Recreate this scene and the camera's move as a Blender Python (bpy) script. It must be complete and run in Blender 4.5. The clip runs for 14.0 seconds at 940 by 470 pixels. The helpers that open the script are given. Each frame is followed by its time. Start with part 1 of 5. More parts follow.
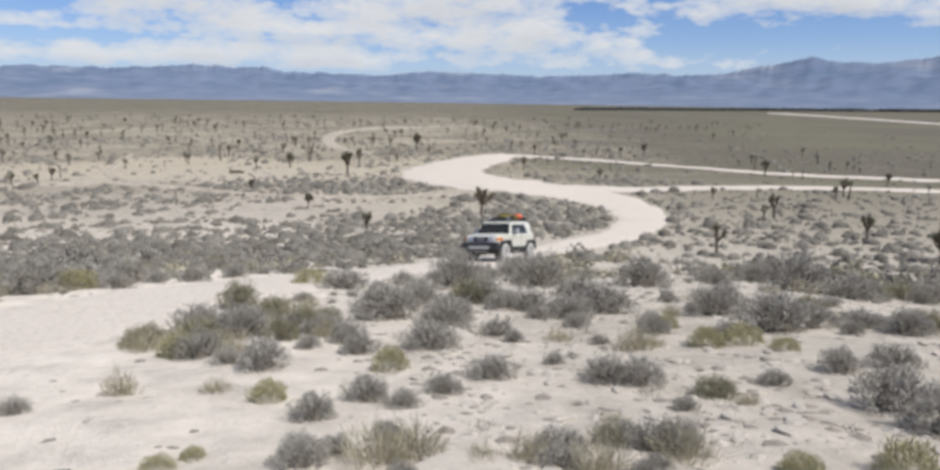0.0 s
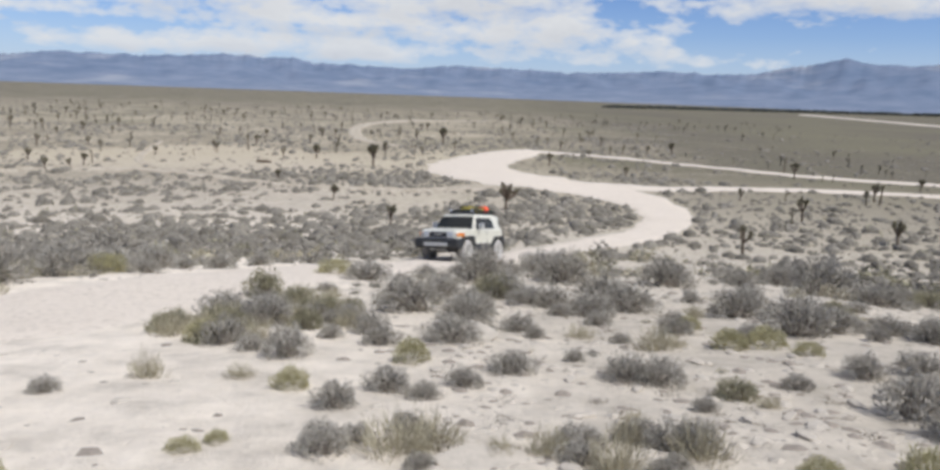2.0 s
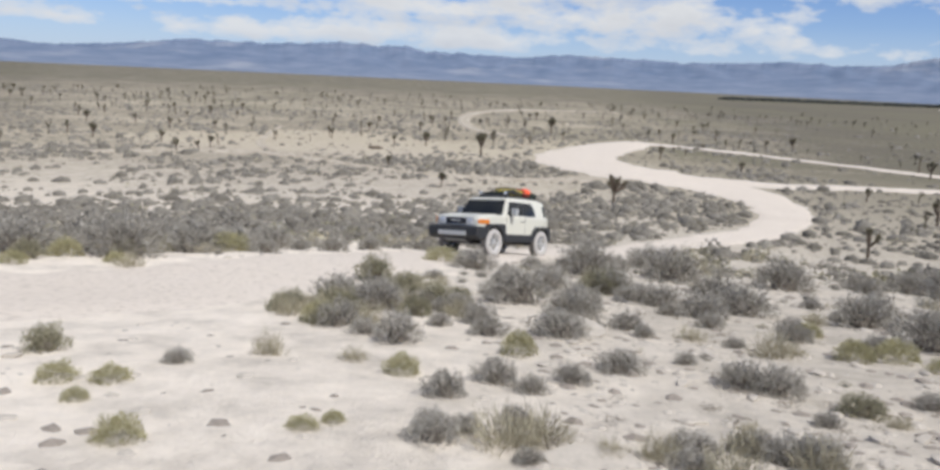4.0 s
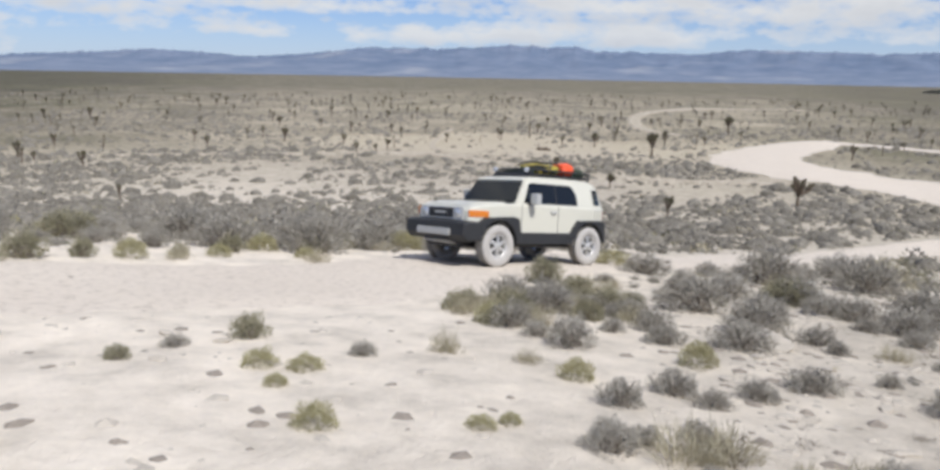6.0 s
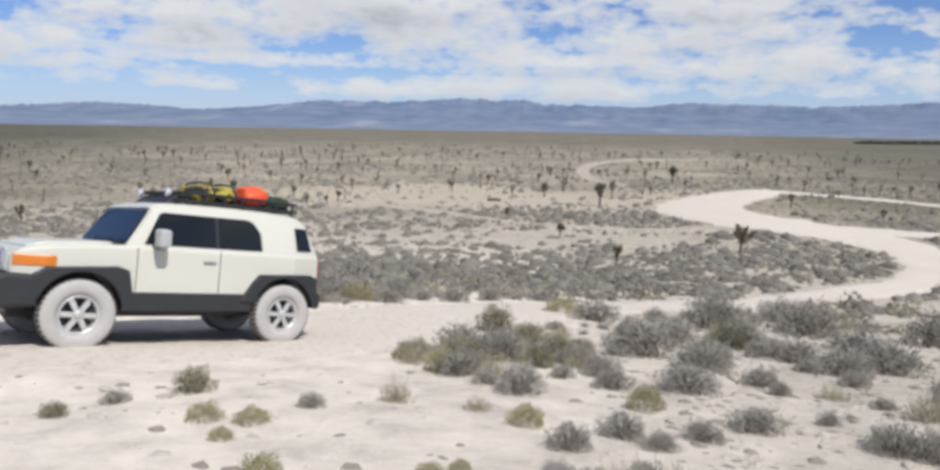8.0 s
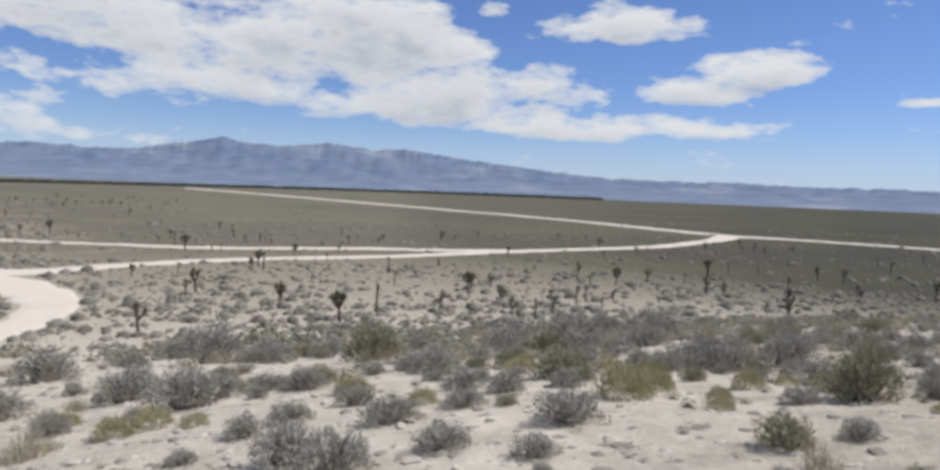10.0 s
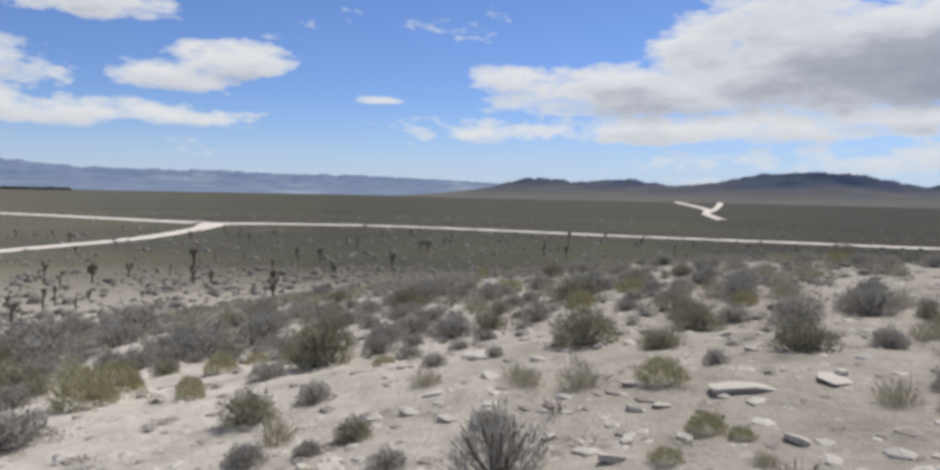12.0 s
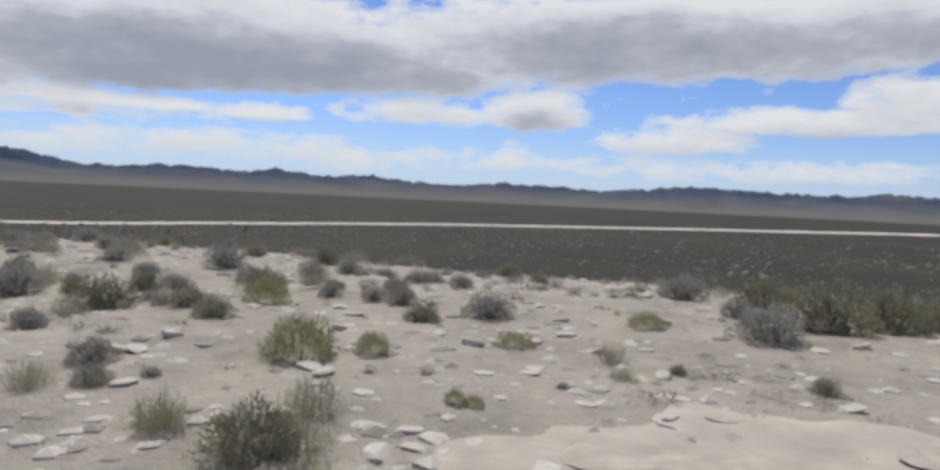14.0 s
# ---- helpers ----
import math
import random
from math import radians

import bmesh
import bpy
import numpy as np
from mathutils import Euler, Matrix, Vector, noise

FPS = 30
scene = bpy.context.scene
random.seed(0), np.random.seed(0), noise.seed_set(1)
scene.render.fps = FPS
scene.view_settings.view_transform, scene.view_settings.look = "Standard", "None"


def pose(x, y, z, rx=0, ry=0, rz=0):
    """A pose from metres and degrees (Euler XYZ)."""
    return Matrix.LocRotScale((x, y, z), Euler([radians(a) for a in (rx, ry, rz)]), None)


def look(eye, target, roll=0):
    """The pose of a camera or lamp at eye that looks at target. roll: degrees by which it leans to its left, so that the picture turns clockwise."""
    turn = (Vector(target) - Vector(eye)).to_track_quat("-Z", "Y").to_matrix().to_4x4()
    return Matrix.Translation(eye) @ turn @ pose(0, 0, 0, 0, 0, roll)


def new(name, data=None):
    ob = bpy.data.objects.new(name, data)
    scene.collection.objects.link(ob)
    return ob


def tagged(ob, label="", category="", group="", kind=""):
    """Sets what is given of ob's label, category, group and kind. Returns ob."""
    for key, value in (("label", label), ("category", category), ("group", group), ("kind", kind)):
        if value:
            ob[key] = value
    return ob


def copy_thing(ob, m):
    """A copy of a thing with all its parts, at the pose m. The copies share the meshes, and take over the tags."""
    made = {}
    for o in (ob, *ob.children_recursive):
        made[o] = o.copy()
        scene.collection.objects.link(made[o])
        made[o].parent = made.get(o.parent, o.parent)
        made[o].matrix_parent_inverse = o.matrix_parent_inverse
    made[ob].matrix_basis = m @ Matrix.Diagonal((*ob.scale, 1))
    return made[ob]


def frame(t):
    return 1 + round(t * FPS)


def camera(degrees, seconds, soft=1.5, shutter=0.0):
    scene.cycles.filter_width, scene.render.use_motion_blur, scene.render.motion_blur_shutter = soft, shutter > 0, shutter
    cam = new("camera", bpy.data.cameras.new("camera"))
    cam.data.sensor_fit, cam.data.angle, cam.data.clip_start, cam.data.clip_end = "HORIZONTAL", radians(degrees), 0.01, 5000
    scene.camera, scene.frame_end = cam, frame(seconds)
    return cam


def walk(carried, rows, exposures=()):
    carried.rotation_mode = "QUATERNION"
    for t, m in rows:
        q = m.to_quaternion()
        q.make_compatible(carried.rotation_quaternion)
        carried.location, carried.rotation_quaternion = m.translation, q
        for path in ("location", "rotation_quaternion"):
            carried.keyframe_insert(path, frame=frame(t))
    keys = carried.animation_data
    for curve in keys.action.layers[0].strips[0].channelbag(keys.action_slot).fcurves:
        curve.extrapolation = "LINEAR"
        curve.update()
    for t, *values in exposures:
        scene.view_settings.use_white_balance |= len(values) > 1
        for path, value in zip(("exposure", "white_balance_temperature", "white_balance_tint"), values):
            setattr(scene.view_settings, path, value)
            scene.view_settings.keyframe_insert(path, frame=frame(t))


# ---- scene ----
# metres, z up; the hill's crest lies behind the first eye, the plain about twelve metres below
cam = camera(64.74, 14.0, soft=3.3)
ROWS = [
    (0.0, 0.036, -0.037, 1.57, 79.62, -0.81, -0.66),
    (0.5, 0.043, -0.045, 1.571, 79.52, -1.11, -0.29),
    (1.0, 0.032, -0.062, 1.574, 79.42, -1.24, 0.14),
    (1.5, 0.029, -0.065, 1.575, 79.22, -0.64, 0.65),
    (2.0, 0.03, -0.06, 1.573, 79.17, -2.03, 1.41),
    (2.5, 0.001, -0.079, 1.579, 78.63, -0.82, 4.84),
    (3.0, -0.011, -0.076, 1.582, 78.15, -1.45, 6.78),
    (3.2, -0.022, -0.069, 1.588, 78.07, -1.97, 7.4),
    (5.3, -0.063, -0.061, 1.611, 78.21, -2.0, 16.76),
    (5.5, -0.089, -0.06, 1.612, 78.06, -2.04, 18.55),
    (6.0, -0.131, -0.067, 1.617, 77.73, -1.04, 22.44),
    (6.5, -0.185, -0.078, 1.612, 77.84, -0.77, 25.93),
    (7.0, -0.203, -0.119, 1.61, 78.1, 0.87, 27.89),
    (7.2, -0.187, -0.124, 1.605, 78.81, 0.73, 27.98),
    (9.3, 0.15, -0.126, 1.619, 86.1, -3.05, -22.06),
    (9.5, 0.185, -0.118, 1.616, 85.95, -3.11, -29.26),
    (10.0, 0.237, -0.138, 1.616, 86.55, -2.28, -43.28),
    (10.5, 0.267, -0.184, 1.617, 87.24, -2.2, -55.56),
    (11.0, 0.328, -0.232, 1.619, 88.03, -2.98, -65.12),
    (11.5, 0.366, -0.281, 1.616, 88.95, -3.36, -74.9),
    (12.0, 0.364, -0.313, 1.613, 86.76, -1.14, -81.65),
    (12.5, 0.382, -0.376, 1.609, 84.98, -1.61, -90.99),
    (13.0, 0.434, -0.432, 1.611, 85.23, -1.15, -102.5),
    (13.5, 0.465, -0.519, 1.633, 86.12, -2.0, -121.61),
    (14.0, 0.462, -0.524, 1.615, 87.05, -2.72, -140.63),
]
walk(cam, [(t, pose(x, y, z, rx, ry, rz)) for t, x, y, z, rx, ry, rz in ROWS])

# ---- world, sun, exposure ----
SUN_HEADING, SUN_HEIGHT = 122.0, 55.0      # degrees clockwise from +y, degrees up
sun = new("sun", bpy.data.lights.new("sun", "SUN"))
sun.data.energy, sun.data.angle, sun.data.color = 4.8, radians(0.6), (1.0, 0.98, 0.95)
_h, _e = radians(SUN_HEADING), radians(SUN_HEIGHT)
TO_SUN = Vector((math.sin(_h) * math.cos(_e), math.cos(_h) * math.cos(_e), math.sin(_e)))
sun.matrix_world = look(TO_SUN * 60, (0, 0, 0))
scene.view_settings.exposure = -0.2


class Graph:
    """Short hand for node trees."""

    def __init__(self, tree):
        self.tree = tree

    def add(self, kind, *links, out=0, **props):
        n = self.tree.nodes.new(kind)
        for k, v in props.items():
            setattr(n, k, v)
        for i, v in enumerate(links):
            self.join(v, n.inputs[i])
        return n

    def join(self, v, socket):
        if v is None:
            return
        if isinstance(v, bpy.types.NodeSocket):
            self.tree.links.new(v, socket)
        elif isinstance(v, bpy.types.Node):
            self.tree.links.new(v.outputs[0], socket)
        else:
            socket.default_value = v

    def math(self, op, a, b=None, c=None):
        n = self.tree.nodes.new("ShaderNodeMath")
        n.operation = op
        for i, v in enumerate((a, b, c)):
            self.join(v, n.inputs[i])
        return n.outputs[0]

    def noise(self, vec, scale, detail=4.0, rough=0.55, distort=0.0):
        n = self.tree.nodes.new("ShaderNodeTexNoise")
        self.join(vec, n.inputs["Vector"])
        n.inputs["Scale"].default_value, n.inputs["Detail"].default_value = scale, detail
        n.inputs["Roughness"].default_value, n.inputs["Distortion"].default_value = rough, distort
        return n.outputs[0]

    def ramp(self, fac, *stops):
        n = self.tree.nodes.new("ShaderNodeValToRGB")
        self.join(fac, n.inputs[0])
        el = n.color_ramp.elements
        while len(el) < len(stops):
            el.new(0.5)
        for e, (p, c) in zip(el, stops):
            e.position = p
            e.color = (c, c, c, 1) if isinstance(c, (int, float)) else (*c, 1)
        return n.outputs[0]

    def mix(self, fac, a, b, blend="MIX"):
        n = self.tree.nodes.new("ShaderNodeMix")
        n.data_type, n.blend_type = "RGBA", blend
        self.join(fac, n.inputs[0])
        for v, s in ((a, n.inputs[6]), (b, n.inputs[7])):
            self.join((*v, 1) if isinstance(v, tuple) and len(v) == 3 else v, s)
        return n.outputs[2]

    def scaled(self, vec, sx, sy, sz):
        n = self.tree.nodes.new("ShaderNodeVectorMath")
        n.operation = "MULTIPLY"
        self.join(vec, n.inputs[0])
        n.inputs[1].default_value = (sx, sy, sz)
        return n.outputs[0]


def make_world():
    """Blue sky with a broken deck of flat-based cumulus: heading and height in degrees, half width, half height, strength."""
    clouds = [
        (15, 10.3, 20, 2.6, 0.75), (33, 10.3, 9.7, 3.9, 1.05), (41, 6.9, 10.6, 2.5, 0.85), (51.5, 5.1, 8.8, 1.2, 0.75), (1, 4.6, 10.6, 1.9, 0.6), (-2.4, 6.8, 3.9, 2.1, 0.75),
        (44.3, 13.3, 1.5, 0.7, 0.7), (53.6, 12.1, 5.4, 1.4, 0.85), (59, 7.8, 3.6, 1.1, 0.75), (64, 9.0, 4.2, 1.2, 0.8), (60.3, 5.1, 3.5, 0.7, 0.7), 
        (108, 9.8, 11.5, 4.9, 1.2), (115, 8.4, 8, 2.4, 1.7), (92, 7.3, 9.5, 2.0, 1.05), (84.3, 8.3, 3.2, 1.4, 0.95), (98, 4.7, 17, 1.2, 0.8), (74.5, 6.8, 1.3, 0.25, 0.32),
        (122, 10.0, 22, 3.7, 2.0), (151, 11.6, 20, 3.2, 1.8), (170, 12.0, 9.3, 2.8, 1.2), (112.3, 5.5, 6.9, 0.7, 0.75), (125.8, 5.4, 3.1, 0.7, 0.8),
        (135.5, 6.1, 5.1, 1.3, 0.8), (144.9, 6.5, 3.3, 1.5, 0.8), (166.7, 6.1, 10.2, 1.0, 0.85), (171.6, 7.2, 3.9, 1.9, 0.95), (156, 4.6, 5.6, 1.2, 0.9), (119, 2.7, 16.7, 1.4, 0.65), (159, 2.7, 15.3, 1.0, 0.65),
        (-14, 7.4, 27, 4.6, 0.57), (20, 6.6, 13, 1.6, 0.5), (-44, 7.0, 22, 4.2, 0.5), (-14, 2.9, 30, 0.9, 0.45), (-22, 8.8, 9, 1.4, 0.8), (-2, 8.6, 7, 1.3, 0.8), (-42, 7.6, 9, 1.1, 0.75), (-10, 5.0, 9, 0.8, 0.65), (-32, 4.6, 9, 0.8, 0.65),
    ]
    world = bpy.data.worlds.new("sky")
    scene.world = world
    world.use_nodes = True
    g = Graph(world.node_tree)
    g.tree.nodes.clear()
    sky = g.add("ShaderNodeTexSky", sky_type="NISHITA", sun_disc=False, sun_elevation=radians(SUN_HEIGHT),
                sun_rotation=radians(SUN_HEADING), altitude=1300.0, air_density=1.0, dust_density=0.6, ozone_density=1.6)
    way = g.add("ShaderNodeTexCoord").outputs["Generated"]
    xyz = g.add("ShaderNodeSeparateXYZ", way)
    heading = g.math("MULTIPLY", g.math("ARCTAN2", xyz.outputs[0], xyz.outputs[1]), 57.2958)
    height = g.math("MULTIPLY", g.math("ARCSINE", xyz.outputs[2]), 57.2958)

    def field(rise):
        """Cloud body (smooth) at a height raised by so many degrees."""
        h = g.math("ADD", height, rise)
        total = None
        for a, e, w, t, k in clouds:
            u = g.math("DIVIDE", g.math("SUBTRACT", heading, float(a)), float(w))
            v = g.math("DIVIDE", g.math("SUBTRACT", h, float(e)), float(t))
            # flat below, heaped above
            v = g.math("MULTIPLY", v, g.math("MULTIPLY_ADD", g.math("LESS_THAN", v, 0.0), 0.5, 1.0))
            r = g.math("ADD", g.math("MULTIPLY", u, u), g.math("MULTIPLY", v, v))
            m = g.math("MAXIMUM", g.math("MULTIPLY", g.math("SUBTRACT", 1.0, g.math("MULTIPLY", r, 0.62)), float(k)), -0.42)
            total = m if total is None else g.math("MAXIMUM", total, m)
        pos = g.add("ShaderNodeCombineXYZ", g.math("MULTIPLY", heading, 0.075), g.math("MULTIPLY", h, 0.17), 0.0)
        big = g.noise(pos, 1.15, 3.0, 0.5, 0.1)
        # a loose scatter also where no large cloud stands, more overhead
        base = g.math("MAXIMUM", total, g.math("MULTIPLY_ADD", g.math("MINIMUM", g.math("MAXIMUM", g.math("SUBTRACT", h, 16.0), 0.0), 10.0), 0.06, -0.42))
        return g.math("ADD", base, g.math("MULTIPLY", g.math("SUBTRACT", big, 0.5), 2.4)), pos

    body, pos = field(0.0)
    over, _ = field(0.9)
    medium, fine = g.noise(pos, 3.6, 6.0, 0.55, 0.1), g.noise(pos, 10.0, 5.0, 0.55, 0.1)
    ragged = g.math("ADD", g.math("MULTIPLY", g.math("SUBTRACT", medium, 0.5), 2.2), g.math("MULTIPLY", g.math("SUBTRACT", fine, 0.5), 0.95))
    d = g.math("ADD", body, ragged)
    alpha = g.ramp(d, (0.02, 0.0), (0.26, 0.52), (0.66, 0.97))
    # grey where much cloud lies above, white on the lit crowns and thin rims
    thick = g.math("ADD", over, g.math("MULTIPLY", ragged, 0.55))
    shade = g.ramp(g.math("MULTIPLY", thick, 0.5), (0.12, 0.89), (0.42, 0.77), (0.68, 0.53), (1.0, 0.41))
    tint = g.ramp(shade, (0.40, (0.88, 0.94, 1.10)), (0.92, (0.97, 0.985, 1.0)))
    white = g.mix(1.0, tint, shade, "MULTIPLY")
    # haze near the horizon
    low = g.math("MINIMUM", g.math("MAXIMUM", g.math("SUBTRACT", 1.0, g.math("DIVIDE", height, 7.0)), 0.0), 1.0)
    blue = g.mix(1.0, sky.outputs[0], (0.074, 0.089, 0.126, 1), "MULTIPLY")
    blue = g.mix(g.math("MULTIPLY", low, 0.42), blue, (0.50, 0.66, 0.92))
    col = g.mix(alpha, blue, white)
    veil = g.math("MINIMUM", g.math("MAXIMUM", g.math("SUBTRACT", 1.0, g.math("DIVIDE", height, 4.5)), 0.0), 1.0)
    col = g.mix(g.math("MULTIPLY", veil, 0.5), col, (0.62, 0.72, 0.88))
    bg = g.add("ShaderNodeBackground", col, 1.0)
    g.add("ShaderNodeOutputWorld", bg)


make_world()


# ---- the lie of the land ----
def base_land(x, y):
    """Height of the hill and the plain: a crest from (-10, -6) to (16, -6), a bench for the track, a plain falling gently."""
    u = min(max(x, -10.0), 16.0)
    d = math.hypot(x - u, y + 6.0)
    top = 0.75 + 0.02 * min(u, 4.0) - 0.05 * max(0.0, u - 6.0)
    drop = 12.0 * (1 - math.exp(-(d / 44.0) ** 1.55))
    far = -0.0025 * min(max(0.0, d - 120.0), 1900.0)
    bump = 0.16 * math.exp(-((x + 4.0) ** 2 + (y - 16.5) ** 2) / 40.0) + 0.27 * math.exp(-((x + 1) ** 2 + (y - 31.0) ** 2) / 200.0)
    bump -= 0.22 * math.exp(-((x - 6.5) ** 2 + (y + 7.0) ** 2) / 14.0)
    bump -= 0.19 * math.exp(-((x + 6.0) ** 2 + (y - 8.3) ** 2) / 16.0)
    return top - drop + far + bump


def land(x, y):
    r = math.hypot(x, y)
    k = min(1.0, r / 5.0)
    z = base_land(x, y) + 0.05 * k * noise.noise((x * 0.7, y * 0.7, 3.1)) + 0.11 * k * noise.noise((x * 0.21, y * 0.21, 8.0))
    if r < 60:
        z += 0.022 * noise.noise((x * 2.9, y * 2.9, 1.7))
    if r > 60:
        z += 0.16 * min(1.0, (r - 60) / 150) * noise.noise((x * 0.021, y * 0.021, 5.0))
    return z


def spline(points, n=10):
    """Smooth line through points."""
    p = [Vector(q) for q in points]
    p = [2 * p[0] - p[1]] + p + [2 * p[-1] - p[-2]]
    out = []
    for i in range(1, len(p) - 2):
        for k in range(n):
            t = k / n
            a, b, c, d = p[i - 1], p[i], p[i + 1], p[i + 2]
            out.append(0.5 * (2 * b + (c - a) * t + (2 * a - 5 * b + 4 * c - d) * t * t + (3 * b - a - 3 * c + d) * t ** 3))
    out.append(p[-2])
    return out


# x, y, half width of each dirt road
ROADS = {
    "road_track": [(-9.5, 4, 2.6), (-7.2, 8, 2.6), (-5.6, 13, 2.3), (-3.6, 20, 1.9), (-1.3, 27, 1.7), (1.6, 34, 1.6), (5.2, 45, 1.8), (10.5, 57, 2.0), (16.5, 69, 2.4), (20.3, 82, 3.0),
                   (20.5, 93, 4.2), (16, 104, 7.5), (7, 112, 10), (-1, 121, 8), (-3, 135, 7.5), (0, 150, 7), (5, 164, 6), (10, 176, 3.5)],
    "road_upper": [(9, 178, 5), (20, 175, 2.6), (32, 167, 2.2), (48, 153, 2.0), (63, 141, 2.4), (92, 130, 2.2), (107, 121, 2.6), (122, 114, 2.4)],
    "road_lower": [(12, 112, 6), (26, 111, 3.2), (41, 115, 2.4), (60, 117, 2.2), (85, 113.5, 2.4), (127, 113, 2.2), (180, 113, 2.6), (227, 123, 3.2), (264, 136, 6)],
    "road_far": [(510, 1222, 9), (421, 755, 7), (345, 420, 5), (310, 262, 4.5), (283, 185, 4.5), (268, 142, 6)],
    "road_east": [(262, 139, 7), (277, 116, 4), (280, 74, 3.4), (270, 28, 3.2), (258, -10, 3.2), (241, -66, 3.2), (233, -105, 3.4), (236, -160, 3.6), (226, -292, 4.5), (181, -478, 7), (98, -780, 11)],
    "road_west": [(1, 101, 5), (-4, 98, 2.0), (-13, 95, 1.4), (-22, 95.5, 1.2), (-31, 99, 1.1), (-45, 107, 1.5), (-58, 109, 1.6), (-73, 97, 1.3), (-95, 80, 1.0)],
    "road_spur": [(-42, 105, 0.8), (-57, 121, 0.8), (-67, 147, 0.6), (-73, 166, 0.3)],
    "road_bend": [(-18, 176, 0.8), (-30, 191, 1.6), (-39, 222, 2.0), (-46, 266, 2.4), (-45, 310, 3.4), (-30, 350, 6), (10, 365, 1.5)],
    "road_fork": [(2558, -465, 9), (1300, -232, 4.5), (830, -142, 3)],
    "road_hill": [(2600, -330, 10), (1106, -177, 5.5), (700, -115, 3.6), (491, -91, 3)],
}
ROAD_LINES = {k: spline(v, 12) for k, v in ROADS.items()}
_R = np.array([(p.x, p.y, p.z) for line in ROAD_LINES.values() for p in line])


def on_road(x, y, margin=0.0):
    d = np.hypot(_R[:, 0] - x, _R[:, 1] - y) - _R[:, 2]
    return float(d.min()) < margin


# ---- materials ----
def material(name, rough=0.8, metal=0.0):
    m = bpy.data.materials.new(name)
    m.use_nodes = True
    g = Graph(m.node_tree)
    shader = m.node_tree.nodes["Principled BSDF"]
    shader.inputs["Specular IOR Level"].default_value = 0.12 if rough > 0.8 and not metal else 0.5
    shader.inputs["Roughness"].default_value, shader.inputs["Metallic"].default_value = rough, metal
    return m, g, shader


def bumped(g, shader, value, strength, distance):
    b = g.add("ShaderNodeBump")
    b.inputs["Strength"].default_value, b.inputs["Distance"].default_value = strength, distance
    g.join(value, b.inputs["Height"])
    g.join(b.outputs[0], shader.inputs["Normal"])


def ground_material():
    m, g, s = material("desert_ground", 0.95)
    pos = g.add("ShaderNodeNewGeometry").outputs["Position"]
    flat = g.scaled(pos, 1, 1, 0.15)
    large, mid, fine, grit = g.noise(flat, 0.035, 5, 0.55), g.noise(flat, 0.45, 5, 0.6), g.noise(flat, 5.0, 6, 0.65), g.noise(flat, 34.0, 4, 0.7)
    sand = g.mix(mid, (0.40, 0.345, 0.285), (0.50, 0.445, 0.385))
    sand = g.mix(g.ramp(fine, (0.42, 0.0), (0.62, 1.0)), sand, (0.55, 0.50, 0.44))
    # paler packed dirt in the clearing beside the track, greyer gravel over the hilltop
    at = g.add("ShaderNodeSeparateXYZ", pos)
    behind = g.math("MULTIPLY", g.math("MAXIMUM", g.math("MULTIPLY", at.outputs[1], -1.0), 0.0), 1.5)
    edge = g.math("ADD", g.math("ADD", behind, g.math("MULTIPLY_ADD", at.outputs[1], 0.2, at.outputs[0])), g.math("MULTIPLY_ADD", mid, 3.0, -1.5))
    gravel = g.ramp(g.math("MULTIPLY_ADD", edge, 0.11, 0.35), (0.08, 0.0), (0.72, 1.0))
    valley = g.ramp(g.math("MULTIPLY_ADD", g.math("ADD", at.outputs[1], g.math("MULTIPLY", mid, 2.0)), 0.1, 0.4), (0.36, 0.0), (0.85, 1.0))
    near = g.ramp(g.math("MULTIPLY", at.outputs[1], 0.01), (0.45, 1.0), (0.9, 0.0))
    sand = g.mix(g.math("MULTIPLY", gravel, 0.9), (g.mix(near, sand, g.mix(fine, (0.65, 0.576, 0.482), (0.77, 0.697, 0.60)))), g.mix(valley, g.mix(fine, (0.208, 0.182, 0.142), (0.340, 0.301, 0.244)), g.mix(fine, (0.40, 0.354, 0.290), (0.57, 0.513, 0.432))))
    patch = g.ramp(g.noise(flat, 1.5, 7, 0.72), (0.34, 0.76), (0.5, 1.0), (0.66, 1.16))
    sand = g.mix(1.0, sand, patch, "MULTIPLY")
    stone = g.ramp(grit, (0.30, 1.0), (0.40, 0.0))
    sand = g.mix(g.math("MULTIPLY", stone, g.math("MULTIPLY_ADD", gravel, 0.4, 0.2)), sand, (0.20, 0.175, 0.15))
    # low scrub cover over the plain, thinning to bare soil in patches
    xyz = g.add("ShaderNodeSeparateXYZ", pos)
    away = g.math("POWER", g.math("ADD", g.math("MULTIPLY", xyz.outputs[0], xyz.outputs[0]), g.math("MULTIPLY", xyz.outputs[1], xyz.outputs[1])), 0.5)
    out = g.ramp(g.math("DIVIDE", away, 400.0), (0.08, 0.0), (0.38, 1.0))
    side = g.ramp(g.math("MULTIPLY_ADD", g.math("DIVIDE", g.math("MULTIPLY_ADD", xyz.outputs[1], -0.16, xyz.outputs[0]), g.math("ADD", away, 30.0)), 0.5, 0.5), (0.42, 0.0), (0.60, 1.0))
    clump = g.noise(flat, 0.62, 6, 0.66)
    cover = g.math("ADD", g.math("MULTIPLY", clump, 1.0), g.math("MULTIPLY", g.math("SUBTRACT", large, 0.5), 0.75))
    beyond = g.ramp(g.math("DIVIDE", away, 2000.0), (0.11, 0.0), (0.40, 0.22))
    cover = g.math("ADD", g.math("ADD", cover, beyond), g.math("MULTIPLY", side, 0.34))
